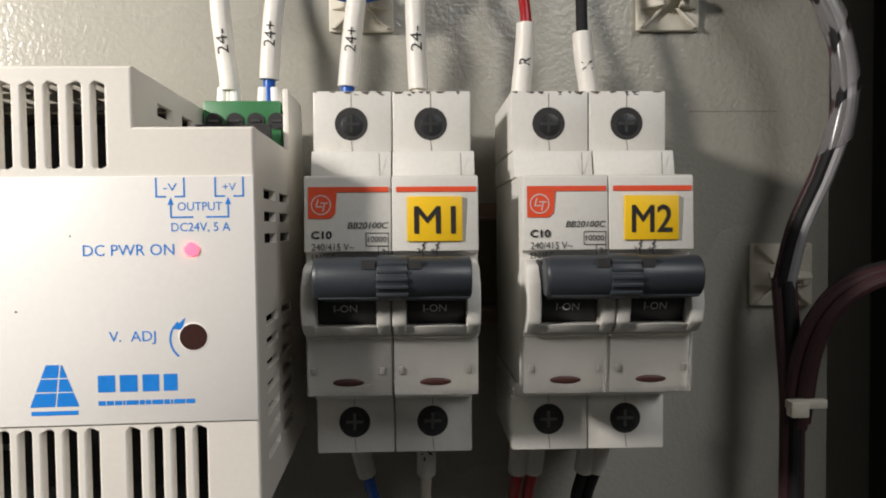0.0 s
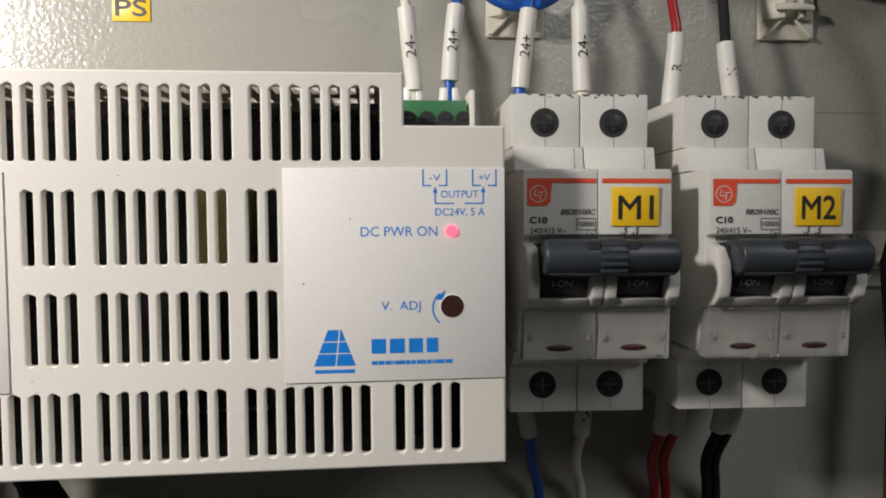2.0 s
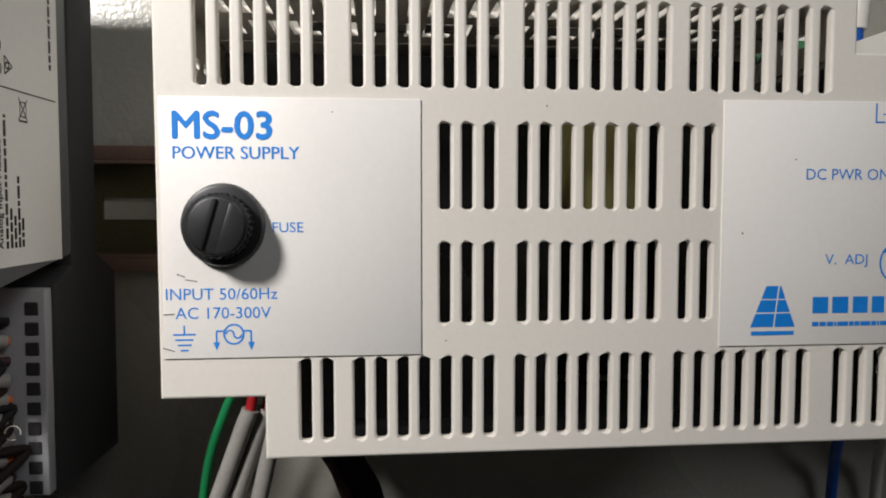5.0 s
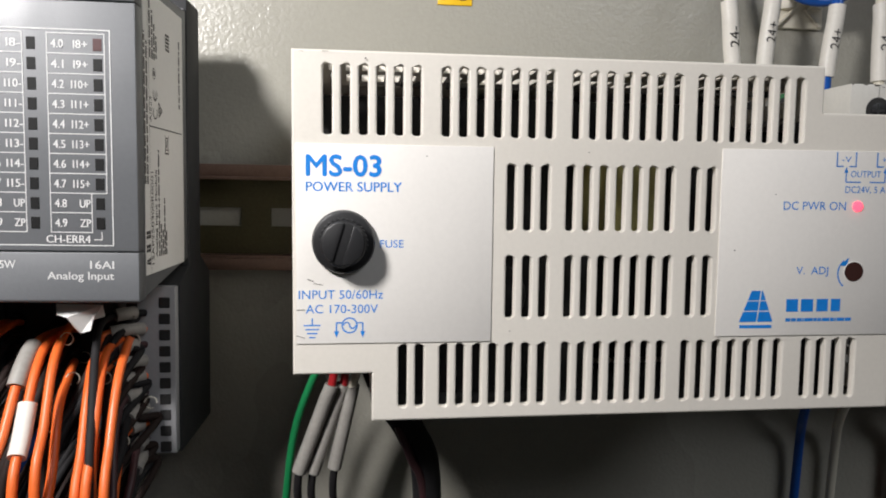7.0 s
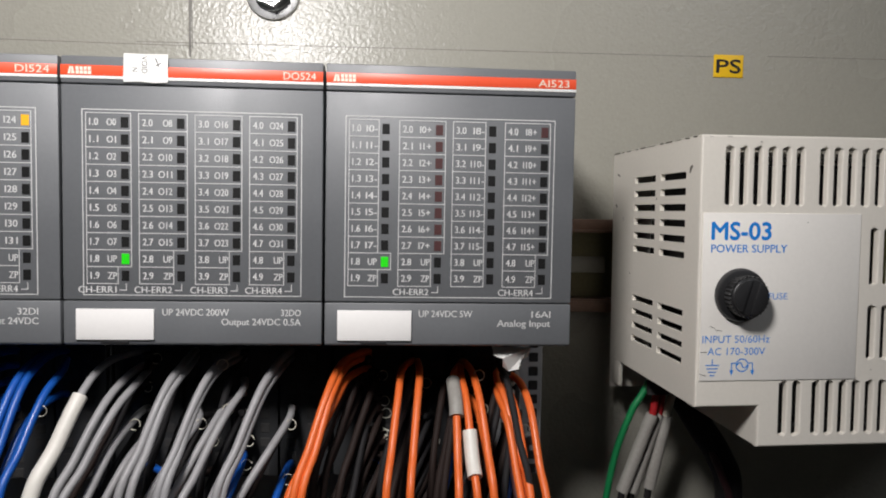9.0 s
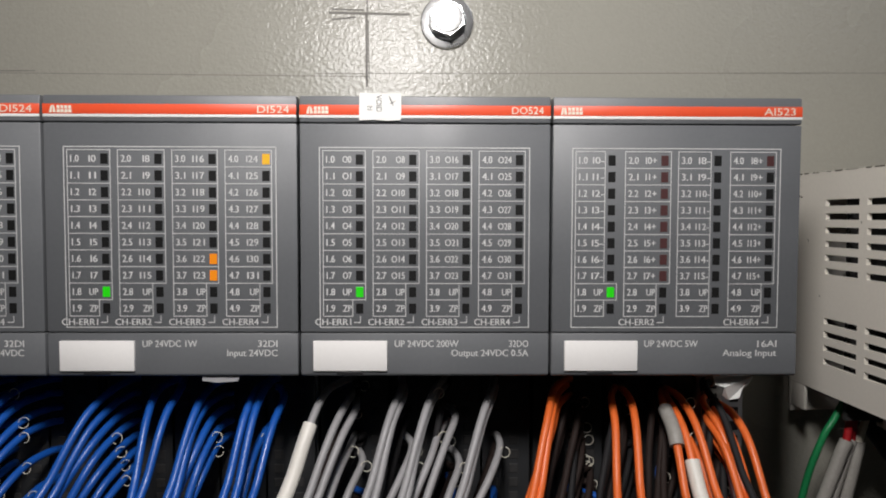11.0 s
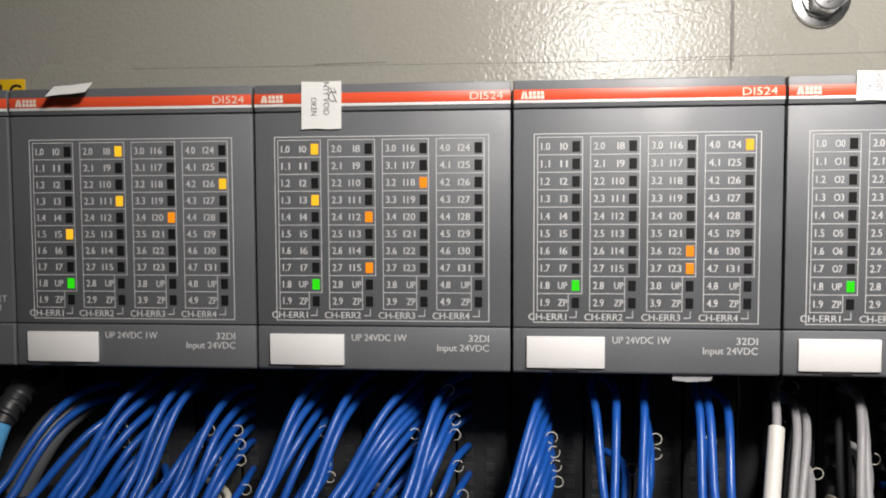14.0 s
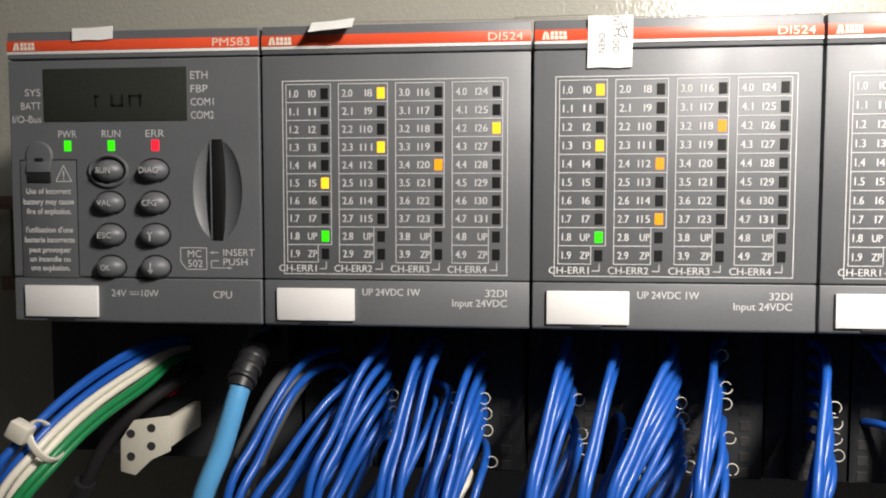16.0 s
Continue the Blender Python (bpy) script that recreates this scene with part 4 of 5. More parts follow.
# ---- circuit breakers ----
def breaker(x, z, tag, label):
    th = thing("circuit_breaker", x, PLATE_Y - 7.5, z, label, "circuit breaker", "two-pole circuit breakers")
    yb = -(PLATE_Y - 7.5)                     # brings depth 0 to the row's front
    P = 18.55

    def prof(*pts):
        return [(yb + a, b - z) for a, b in pts]

    for i in range(2):
        a, b = i * P + 0.12, (i + 1) * P - 0.12
        pole = part("pole", prism(bmesh.new(), prof((17.6, 39.7), (17.0, 24.0), (19.5, 23.5), (19.5, 8.0), (17, 7.2), (17.4, 5.6), (21.0, 5.2), (24.0, -6.5), (70, -7), (70, 40.1), (18.4, 40.1)), a + 0.3, b + 0.35, "x", 0.3), MCBWHITE, th)
        for nm, outline, q0, q1, bv in (
                ("upper_terminal_block", ((34, 61), (34, 46.8), (70, 46.8), (70, 61)), a, b, 0.45),
                ("upper_shoulder", ((30.5, 46.6), (29, 40.3), (70, 40.3), (70, 46.6)), a + 0.05, b - 0.05 + (0.6 if i else 0), 0.3),
                ("lower_terminal_block", ((35.0, -11.2), (35.0, -24.7), (70, -24.7), (70, -11.2)), a, b, 0.45),
                ("lower_shoulder", ((30, -7.2), (32, -11), (70, -11), (70, -7.2)), a + 0.1, b - 0.1, 0.3)):
            part(nm, prism(bmesh.new(), prof(*outline), q0, q1, "x", bv), MCBWHITE, pole)
        # rounded ears beside the handle
        for e0, e1 in ((a + 0.35, a + 3.3), (b - 2.6, b + 0.3)):
            part("handle_guard", prism(bmesh.new(), prof((19.6, 22), (14.5, 21.0), (11.4, 17.5), (10.6, 13), (11.6, 9), (14.5, 6.6), (19.6, 6.0)), e0, e1, "x", 0.5), MCBWHITE, pole)
        part("handle_sill", prism(bmesh.new(), prof((19.6, 8.8), (12.6, 8.6), (14.5, 6.6), (19.6, 6.0)), a + 3.0, b - 2.4, "x", 0.3), MCBWHITE, pole)
        for zc in (53.3, -17.2):
            yy = yb + (34 if zc > 0 else 35.0)
            # flat dark disc: the well's shade is its colour
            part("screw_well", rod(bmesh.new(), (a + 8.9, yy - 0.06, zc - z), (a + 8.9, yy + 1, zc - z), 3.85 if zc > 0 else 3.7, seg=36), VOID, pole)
            bm = rod(bmesh.new(), (a + 9.1, yy - 0.12, zc - z - 0.3), (a + 9.1, yy + 0.4, zc - z - 0.3), 2.6, seg=24, bevel=0.1)
            part("screw", bm, BLACK, pole)
            part("screw_cross", boxes((a + 6.9, a + 10.9, yy - 0.2, yy, zc - z - 0.35, zc - z + 0.35), (a + 8.55, a + 9.25, yy - 0.21, yy, zc - z - 2, zc - z + 2)), SCREW, pole)
            k = Ink()
            k.line((a + 8.9, zc - z + 3.9), (a + 8.95, zc - z + 7.1), 0.18)
            k.line((a + 8.9, zc - z - 3.9), (a + 9.2, zc - z - 7.0), 0.18)
            k.make("parting_line", PENCIL, pole, yy - 0.05)
        k = Ink()
        k.line((a + 15.6, 46.0 - z), (a + 15.8, 40.5 - z), 0.2)
        k.make("parting_line", PENCIL, pole, yb + 28.9)
        # black rocker below the handle
        rk = part("rocker", prism(bmesh.new(), prof((19.6, 22), (13.5, 21), (13.0, 15.0), (15.5, 8.9), (19.6, 8.9)), a + 3.4, b - 2.8, "x", 0.3), BLACK, pole)
        k = Ink()
        k.text("I-ON", a + 9.2, 0, 1.5, 4.8, "c")
        k.make("rocker_sign", WHITEINK, rk, 0, place=lambda p, q: (p, yb + 14.05 - 0.38 * q, 11.5 + q - z))
        # clear cover with a flag window
        part("clear_cover", prism(bmesh.new(), prof((16.9, 5.5), (17.3, -6.8), (19.0, -7.3), (23.6, -7.3), (20.6, 5.4)), a + 0.5, b + 0.2, "x", 0.35), CLEAR, pole, "clear plastic label cover")
        bm = bmesh.new()
        bmesh.ops.create_uvsphere(bm, u_segments=24, v_segments=8, radius=1.0)
        for v in bm.verts:
            v.co = (a + 9.3 + 3.4 * v.co.x, yb + 17.1 + 0.3 * v.co.y, -3.9 - z + 0.85 * v.co.z)
        part("flag_window", bm, REDFLAG, pole, "dark red oval flag")
        for q in (a + 2.0, b - 1.8):
            part("cover_hinge", boxes((q - 0.55, q + 0.55, yb + 16.6, yb + 17.6, -2.2 - z, -0.6 - z, 0.2)), PENCIL, pole)
        # print
        k = Ink()
        k.rect(a + 1.2, b - 0.1, 36.6 - z, 37.7 - z)
        if i == 0:
            k.poly([(a + 1.2, 31.0 - z), (a + 5.9, 31.0 - z), (a + 6.9, 32.0 - z), (a + 7.3, 36.65 - z), (a + 1.2, 36.65 - z)])
        k.make("red_print", RED, pole, yb + 17.25, place=lambda p, q: (p, yb + 17.28 + (q + z - 24) / 15.7 * 0.6 - 0.45, q))
        k = Ink()
        if i == 0:
            k.text("BB20100C", b - 0.5, 28.9 - z, 1.3, 8.3, "r", slant=0.2, bold=0.02)
            k.text("C10", a + 1.9, 26.8 - z, 1.5, 4.2, bold=0.08)
            k.text("240/415 V~", a + 1.9, 24.3 - z, 1.4, 8.9)
            k.text("EN/IEC", a + 1.9, 22.2 - z, 1.3, 5.0)
            k.outline(b - 5.0, b - 0.2, 25.1 - z, 28.0 - z, 0.14)
            k.text("10000", b - 2.6, 26.0 - z, 1.2, 3.9, "c")
            k.outline(b - 2.4, b - 0.2, 22.6 - z, 25.2 - z, 0.14)
            k.text("3", b - 1.3, 23.4 - z, 1.1, 0.8, "c")
        else:
            for q, s in ((6.4, "2"), (9.3, "4")):
                k.text(s, a + q - 0.9, 23.6 - z, 1.0, 0.8)
                for p0, p1 in (((q + 0.8, 26.2), (q + 0.8, 25.5)), ((q + 0.8, 25.5), (q + 0.2, 25.3)), ((q + 0.2, 25.3), (q + 0.8, 24.8)), ((q + 0.8, 24.8), (q + 0.3, 24.3)), ((q + 0.3, 24.3), (q + 0.5, 23.0))):
                    k.line((a + p0[0], p0[1] - z), (a + p1[0], p1[1] - z), 0.26)
        k.make("black_print", BLACKINK, pole, yb, place=lambda p, q: (p, yb + 17.28 + (q + z - 24) / 15.7 * 0.6 - 0.47, q))
        if i == 0:
            k = Ink()
            k.arc(a + 3.9, 33.9 - z, 2.0, 0.22)
            k.line((a + 3.3, 35.1 - z), (a + 2.9, 33.5 - z), 0.24), k.line((a + 2.9, 33.5 - z), (a + 4.2, 33.5 - z), 0.24)
            k.line((a + 3.8, 34.3 - z), (a + 5.4, 34.3 - z), 0.24), k.line((a + 4.7, 34.3 - z), (a + 4.3, 32.5 - z), 0.24)
            k.make("maker_mark", WHITEINK, pole, 0, place=lambda p, q: (p, yb + 17.28 + (q + z - 24) / 15.7 * 0.6 - 0.5, q))
        else:
            tg = part("name_label", boxes((a + 3.5, a + 15.2, yb + 16.6, yb + 17.2, 26.1 - z, 35.6 - z, 0.08)), YELLOW, pole, "yellow label with black lettering")
            k = Ink()
            k.text(tag, a + 9.4, 27.8 - z, 5.6, 8.6, "c", bold=0.12)
            k.make("lettering", BLACKINK, tg, yb + 16.54)
    # grime along the upper edges
    rs = random.Random(int(x))
    for i in range(2):
        k = Ink()
        q = i * P + 0.3
        while q < (i + 1) * P - 1.5:
            w = rs.uniform(0.6, 2.6)
            k.poly([(q, 61.0 - z - 0.15), (q + w, 61.0 - z - 0.15), (q + w * 0.7, 61.0 - z - rs.uniform(0.3, 1.0)), (q + w * 0.25, 61.0 - z - rs.uniform(0.25, 0.7))])
            q += w + rs.uniform(0.4, 3.0)
        for n in range(4):
            q, h = i * P + rs.uniform(1, 16), rs.choice((46.4, 60.2))
            k.line((q, h - z), (q + rs.uniform(0.5, 1.8), h - z - rs.uniform(0, 0.4)), rs.uniform(0.15, 0.4))
        k.make("grime", SMUDGE, th, yb + 33.93, "dark grime along the edge")
    # joined handle across both poles
    zc = 18.9 - z
    bm = bmesh.new()
    rod(bm, (4.2, yb + 9.0, zc), (2 * P - 2.0, yb + 9.0, zc), 4.25, seg=36, bevel=0.6)
    prism(bm, [(yb + 6.5, zc - 4.0), (yb + 19.0, zc - 6.0), (yb + 19.0, zc + 3.2), (yb + 9, zc + 4.2)], 4.6, 2 * P - 2.4, "x", 0.4)
    handle = part("handle", bm, TOGGLE, th, "dark grey joined toggle handle")
    part("end_cap", rod(bmesh.new(), (3.6, yb + 9.0, zc), (5.0, yb + 9.0, zc), 3.9, 4.35, 32, 0.3), TOGGLE, handle)
    bm = bmesh.new()
    rod(bm, (16.3, yb + 9.0, zc), (22.4, yb + 9.0, zc), 4.6, seg=36, bevel=0.3)
    for j in range(5):
        q = zc + 3.0 - 1.5 * j
        h = math.sqrt(max(0.1, 4.6 ** 2 - (q - zc) ** 2))
        box(bm, 16.2, 22.5, yb + 9.0 - h - 0.25, yb + 9.0 - h + 1.0, q - 0.38, q + 0.38, 0.15)
    part("grip", bm, TOGGLE, handle)
    for q in ((13.4, 16.0), (22.6, 25.0)):
        part("window", boxes((*q, yb + 5.0, yb + 6.0, zc + 2.0, zc + 3.8)), VOID, handle)
    return th


breaker(597.8, -24.0, "M1", "white two-pole circuit breaker, yellow M1 label, handle up")
breaker(644.2, -23.6, "M2", "white two-pole circuit breaker, yellow M2 label, handle up")


# ---- terminal bases under the modules ----
COLS = (11.5, 26.0, 40.5, 55.0)
# shallow dark block on the strip, painting the shade of a hole
hole_mesh = bpy.data.meshes.new("terminal_hole")
bm = boxes((-1.5, 1.5, -0.25, 0.3, -1.5, 1.5, 0.3))
bm.to_mesh(hole_mesh)
bm.free()
hole_mesh.transform(Matrix.Scale(MM, 4))
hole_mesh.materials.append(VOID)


def terminal_base(x, strip=True, last=False):
    th = thing("terminal_base", x, PLATE_Y - 7.5, -48.0, "dark grey terminal base with columns of spring terminals", "terminal base", "terminal bases on the rail")
    yb = -(PLATE_Y - 7.5)
    z = 48.0
    bm = bmesh.new()
    prism(bm, [(yb + 34, -48), (yb + 34, 0), (yb + 44, 4.0), (yb + 44, 80), (yb + 57.5, 80), (yb + 57.5, 6), (yb + 69, 0), (yb + 69, -48)], 0.4, 67.1, "x", 0.5)
    for v in bm.verts:
        v.co.z += z
    part("base", bm, GREYDK, th)
    if strip:
        for c, q in enumerate(COLS):
            last_strip = last and c == 3
            x0, x1 = (q - 4.5, q + 11.5)
            bm = boxes((x0, min(x1, 66.8), yb + 31.0, yb + 34.5, 0.8, 47.6, 0.4))
            # inner strips get a darker grey, shade put into the colour
            st = part("terminal_strip", bm, STRIP if last_strip else GREYDK, th)
            for r in range(10):
                for dx in ((0.0, 8.6) if last_strip else (0.0, 6.5)):
                    ob = new("terminal_hole", hole_mesh)
                    ob.parent = st
                    ob.location = ((q + dx) * MM, (yb + 31.0) * MM, (z - 4.8 - 4.5 * r) * MM)
    return th


for i in range(1, 6):
    terminal_base(i * PITCH, True, i == 5)


# ---- processor's base ----
def processor_base():
    th = thing("terminal_base", -24, PLATE_Y - 7.5, -52.0, "dark grey processor terminal base with side slot", "terminal base", "terminal bases on the rail")
    yb = -(PLATE_Y - 7.5)
    part("base", prism(bmesh.new(), [(yb + 36, 4), (yb + 36, 50), (yb + 44, 55), (yb + 44, 132), (yb + 58, 132), (yb + 58, 58), (yb + 69, 52), (yb + 69, 4)], 24.4, 91.1, "x", 0.6), GREYDK, th)
    part("side_slot", prism(bmesh.new(), [(yb + 50, 0), (yb + 50, 49), (yb + 69, 49), (yb + 69, 0)], 0, 24, "x", 0.8), GREYDK, th)
    part("socket", boxes((79, 91, yb + 22, yb + 37, 38, 51, 0.6)), BLACK, th, "black network socket")
    part("plug_red", boxes((46.5, 51.5, yb + 30, yb + 37, 24.5, 27.0, 0.5)), WRED, th, "small red plug")
    part("socket", boxes((44, 54, yb + 33, yb + 37, 27, 36, 0.5)), BLACK, th)
    br = part("clamp_plate", prism(bmesh.new(), [(43.6, 6.8), (48.0, 5.8), (53.0, 10.5), (58.3, 13.0), (58.5, 23.2), (47.6, 21.6), (43.8, 16.0)], yb + 15.0, yb + 16.2, "y", 0.3), NYLON, th, "cream screen clamp plate with four holes")
    part("clamp_arm", boxes((56, 58.4, yb + 16.2, yb + 36, 14, 22, 0.4)), NYLON, br)
    for a, b in ((47.0, 17.9), (53.1, 19.7), (46.9, 11.3), (53.0, 14.5)):
        part("hole", rod(bmesh.new(), (a, yb + 14.9, b), (a, yb + 15.5, b), 1.25, seg=20), VOID, br)
    return th


processor_base()


# ---- wires ----
rng = random.Random(7)


def marker_ring(parent, p, d, r=1.55):
    """A small open clear ring that identifies a wire."""
    d = (Vector(d).normalized() * 0.4 + Vector((rng.uniform(-0.3, 0.3), -1.0, 0.35))).normalized()
    s = d.orthogonal().normalized()
    u = d.cross(s)
    a0 = rng.uniform(0, 6.28)
    p = Vector(p) + Vector((1.7, -0.8, 0.2))
    pts = [Vector(p) + r * (math.cos(a0 + t) * s + math.sin(a0 + t) * u) + d * 0.35 * t / 3 for t in [5.6 * i / 13 for i in range(14)]]
    return part("marker_ring", tube(bmesh.new(), pts, 0.14, 6, 1, curve=False), NYLON, parent, "thin whitish marker ring")


NAMES = {WBLUE: "blue", WGREY: "grey", WORANGE: "orange", WBLACK: "black", WCYAN: "light blue", WWHITE: "cream", WRED: "red", WGREEN: "green", WMAROON: "maroon", WBROWN: "dark brown"}


def wire(points, r, material, label, group="", name="wire", seg=10, steps=7):
    ob = part(name, tube(bmesh.new(), points, r, seg, steps), material, smooth=60)
    ob.location = (0, 0, Z0)
    return tagged(ob, label, "wire", group)


def loom(xc, row, xt, dx, material, sleeve=None, ring=False, out=0.0, slot=0, r=1.12):
    """One control wire out of its terminal at row, over its crest and down into the gathered bundle."""
    z = -7.6 - 4.4 * row
    j = rng.uniform
    px = (0.0, 1.9, -1.9, 0.9, -0.9, 2.6, -2.6, 1.6, -1.4, 0.2)[slot % 10]
    py = (0.0, 0.5, 0.9, 2.3, 2.5, 2.8, 3.2, 4.4, 4.8, 5.0)[slot % 10]
    x0 = xt + j(-0.5, 0.5)
    x1 = x0 + 0.62 * row
    yf = 8.5 - out + j(-1.0, 1.0)
    k = dx * j(0.96, 1.08)
    low = min(z - 33, -43.0)
    p = [(xc, 30.8, z), (0.6 * xc + 0.4 * (x1 - 0.5 * k), 26.0, z + 0.6), (x1 - 0.35 * k, yf + 9.0, z - 0.6), (x1 + 0.05 * k, yf, z - 6.0),
         (0.45 * x1 + 0.55 * (x0 + px) + 0.6 * k, yf - 8.5 + 0.6 * py, 0.5 * (z - 6.0 + low) + 1.5), (x0 + px + 1.12 * k + j(-0.4, 0.4), yf - 17.0 + py, low),
         (x0 + px + 1.4 * k + j(-0.8, 0.8), yf - 17 + py, min(z - 58, -92)), (x0 + 1.3 * k + j(-2, 2), 10, -135)]
    c = NAMES[material]
    w = wire(p, r, material, "%s PVC control wire bending down from its terminal" % c, "%s control wires" % c)
    line = smooth_line(p, 7)
    if ring:
        marker_ring(w, line[15], line[17] - line[13])
    if sleeve:
        a, b = sleeve
        part("sleeve", tube(bmesh.new(), line[a:b:2], 2.05 if b > 18 else 1.75, 14, 3), SLEEVE if a > 18 else DIMSLEEVE, w, "white marker sleeve" if a > 18 else "grey marker sleeve, partly shaded in its colour")
    return w


BUNDLES = (
    # x of the bundle's crest, sideways drift, colour, rows used, sleeve
    (70.0, -9.0, WBLUE, (1, 2), None), (80.5, -13.0, WBLUE, (2, 3, 4, 6), None), (91.0, -9.0, WBLUE, (0, 1, 2, 3, 4, 5, 7), None),
    (105.0, -5.5, WBLUE, (0, 1, 4, 6), None), (109.5, -5.0, WBLUE, (0, 3, 5), None), (117.5, -5.5, WBLUE, (1, 2, 3, 4, 5, 7), None),
    (142.3, -7.5, WBLUE, (0, 1, 2, 3, 5, 6), None), (155.0, -8.0, WBLUE, (0, 1, 5), None), (168.0, -13.5, WBLUE, (0, 1, 1.6, 2, 3, 4, 5, 6, 7), None),
    (181.0, -7.5, WBLUE, (0, 1, 2, 3, 5, 7), None),
    (208.3, -8.0, WBLUE, (0, 1, 2, 3, 4, 5, 6), None), (225.7, 0.5, WBLUE, (0,), None), (230.8, -2.5, WBLUE, (0, 5), None),
    (238.0, -3.5, WBLUE, (0, 1, 2, 3, 4), None), (252.6, -3.0, WBLUE, (0, 3), None), (255.6, -2.5, WBLUE, (0,), None), (259.8, -3.5, WBLUE, (0.6,), None),
    (272.7, -6.5, WGREY, (0,), (22, 36)), (276.6, -6.5, WGREY, (1, 4), None), (279.6, -7.0, WGREY, (1.4, 5), None),
    (294.2, -7.0, WGREY, (0, 0.4, 4), None), (303.5, -7.0, WGREY, (0, 0.5, 3), None), (308.0, -8.0, WGREY, (2, 5), None),
    (320.2, -8.5, WGREY, (0, 0.5, 4), None),
    (339.0, -8.0, WORANGE, (0, 0.4, 1.2), None),
    (358.0, -2.5, WORANGE, (0.6,), None), (363.0, -2.0, WORANGE, (0.6,), None), (373.6, 0.5, WORANGE, (1,), (15, 24)), (376.8, 2.0, WORANGE, (1,), (25, 33)), (380.6, 3.0, WORANGE, (0.7, 3), None),
    (388.0, 4.0, WORANGE, (2, 3), None), (391.0, 3.5, WORANGE, (1.6,), None), (394.7, 2.5, WORANGE, (1.6,), None),
)
for xt, dx, material, rows, sleeve in BUNDLES:
    m = int(xt // PITCH)
    xc = min((m * PITCH + q for q in COLS), key=lambda q: abs(q - xt - 4.0))
    for n, row in enumerate(rows):
        loom(xc, row, xt, dx, material, sleeve if n == 0 else None, ring=(row >= 3 or rng.random() < 0.1), out=-0.3 * n, slot=n)
# sleeved wires of the end column
for row in range(10):
    loom(5 * PITCH + COLS[3] + 3.5, row, 5 * PITCH + 51.5 + 0.3 * row + rng.uniform(-1, 1), 3.5, (WBLACK, WORANGE, WMAROON)[row % 3], (rng.randint(1, 5), rng.randint(11, 15)), out=-3.5, slot=row, r=1.0)
# dark wires lying behind the coloured ones
for m in (4, 5, 5):
    for q in COLS:
        for row in range(0, 10, 2 if m == 4 else 1):
            if rng.random() < 0.75:
                loom(m * PITCH + q, row + rng.uniform(0, 0.6), m * PITCH + q - 3 + rng.uniform(-3, 3), rng.uniform(-10, -4), rng.choice((WBLACK, WBROWN, WBROWN)),
                     ring=rng.random() < 0.3, out=-12.5, slot=rng.randint(0, 9), r=1.05)
for xt, row in ((306, 7), (318, 8), (283, 8), (352, 8), (369, 6), (387, 7)):
    m = int(xt // PITCH)
    xc = min((m * PITCH + q for q in COLS), key=lambda q: abs(q - xt - 4.0))
    loom(xc, row, xt, -4, WBLUE, ring=True, out=-3)
for xt, row in ((160, 8), (110, 8), (285, 8)):
    m = int(xt // PITCH)
    xc = min((m * PITCH + q for q in COLS), key=lambda q: abs(q - xt - 4.0))
    for n in range(2):
        loom(xc, row + n * 0.6, xt - 2 * n, -12, WWHITE, out=1.0)

duct = thing("cable_duct", -50, PLATE_Y, -190, "grey slotted plastic wiring duct below the terminal bases", "cable duct")
bm = boxes((0, 470, -75, -73, 0, 40, 0.3), (0, 470, -3, 0, 0, 40, 0.3), (0, 470, -75, 0, -2, 0, 0.3))
part("tray", bm, STRIP, duct)
for i in range(47):
    part("finger", boxes((2 + 10 * i, 8 + 10 * i, -75, -73, 40, 58, 0.3)), STRIP, duct)


# ---- processor's cables ----
wire([(62, 30, -6), (61.5, 16, -7), (60.8, 8, -11), (59.2, 3, -19), (56.0, 0, -32), (50.5, -2, -48), (42, 4, -80), (38, 12, -135)], 2.75, WCYAN, "light blue network cable running down from the processor", "", "network_cable", 16)
boot = thing("cable_boot", 61.2, 12, -9, "black ribbed network plug boot", "cable plug")
part("boot", tube(bmesh.new(), [(0.8, 14, 2.5), (0.2, 2, 1), (-0.6, -5, -3), (-1.6, -8.5, -8)], 3.3, 16, 5), BLACK, boot)
for t in range(4):
    part("rib", rod(bmesh.new(), (0.0 - 0.35 * t, 0.5 - 2.6 * t, 0.7 - 2.1 * t), (-0.15 - 0.35 * t, -0.6 - 2.6 * t, -0.2 - 2.1 * t), 3.9, seg=18, bevel=0.25), BLACK, boot)
for n, (material, dx, dz, dy) in enumerate(((WBLUE, -1.2, 2.0, 0), (WBLUE, 0.6, 0.6, 2.2), (WBLUE, -0.6, 3.4, 2.6), (WWHITE, 1.8, -1.2, 0), (WWHITE, 2.6, -2.4, 2.4), (WGREEN, 4.2, -4.3, 0), (WGREEN, 4.4, -5.6, 2.5))):
    wire([(31, 44, -14 + 0.5 * dz), (29 + 0.3 * dx, 28, -11.5 + 0.7 * dz), (25.5 + dx, 10 + dy, -13.5 + dz), (21.5 + dx, -7 + dy, -18.5 + dz), (17.8 + dx, -20 + dy, -25.5 + dz), (11 + dx, -26 + dy, -37 + dz), (2 + dx, -22 + dy, -62 + dz), (-6, 10, -110), (-8, 30, -140)],
         1.02, material, "%s PVC wire of the processor's supply bundle" % NAMES[material], "processor supply wires")
tie = thing("cable_tie", 19.5, -21, -23.5, "cream nylon cable tie round the supply wires", "cable tie")
bm = boxes((-5.0, 0.0, -4.0, -0.5, -1.4, 3.0, 0.6))
bmesh.ops.rotate(bm, verts=bm.verts, cent=(0, 0, 0), matrix=Matrix.Rotation(radians(28), 3, "Y"))
part("head", bm, NYLON, tie)
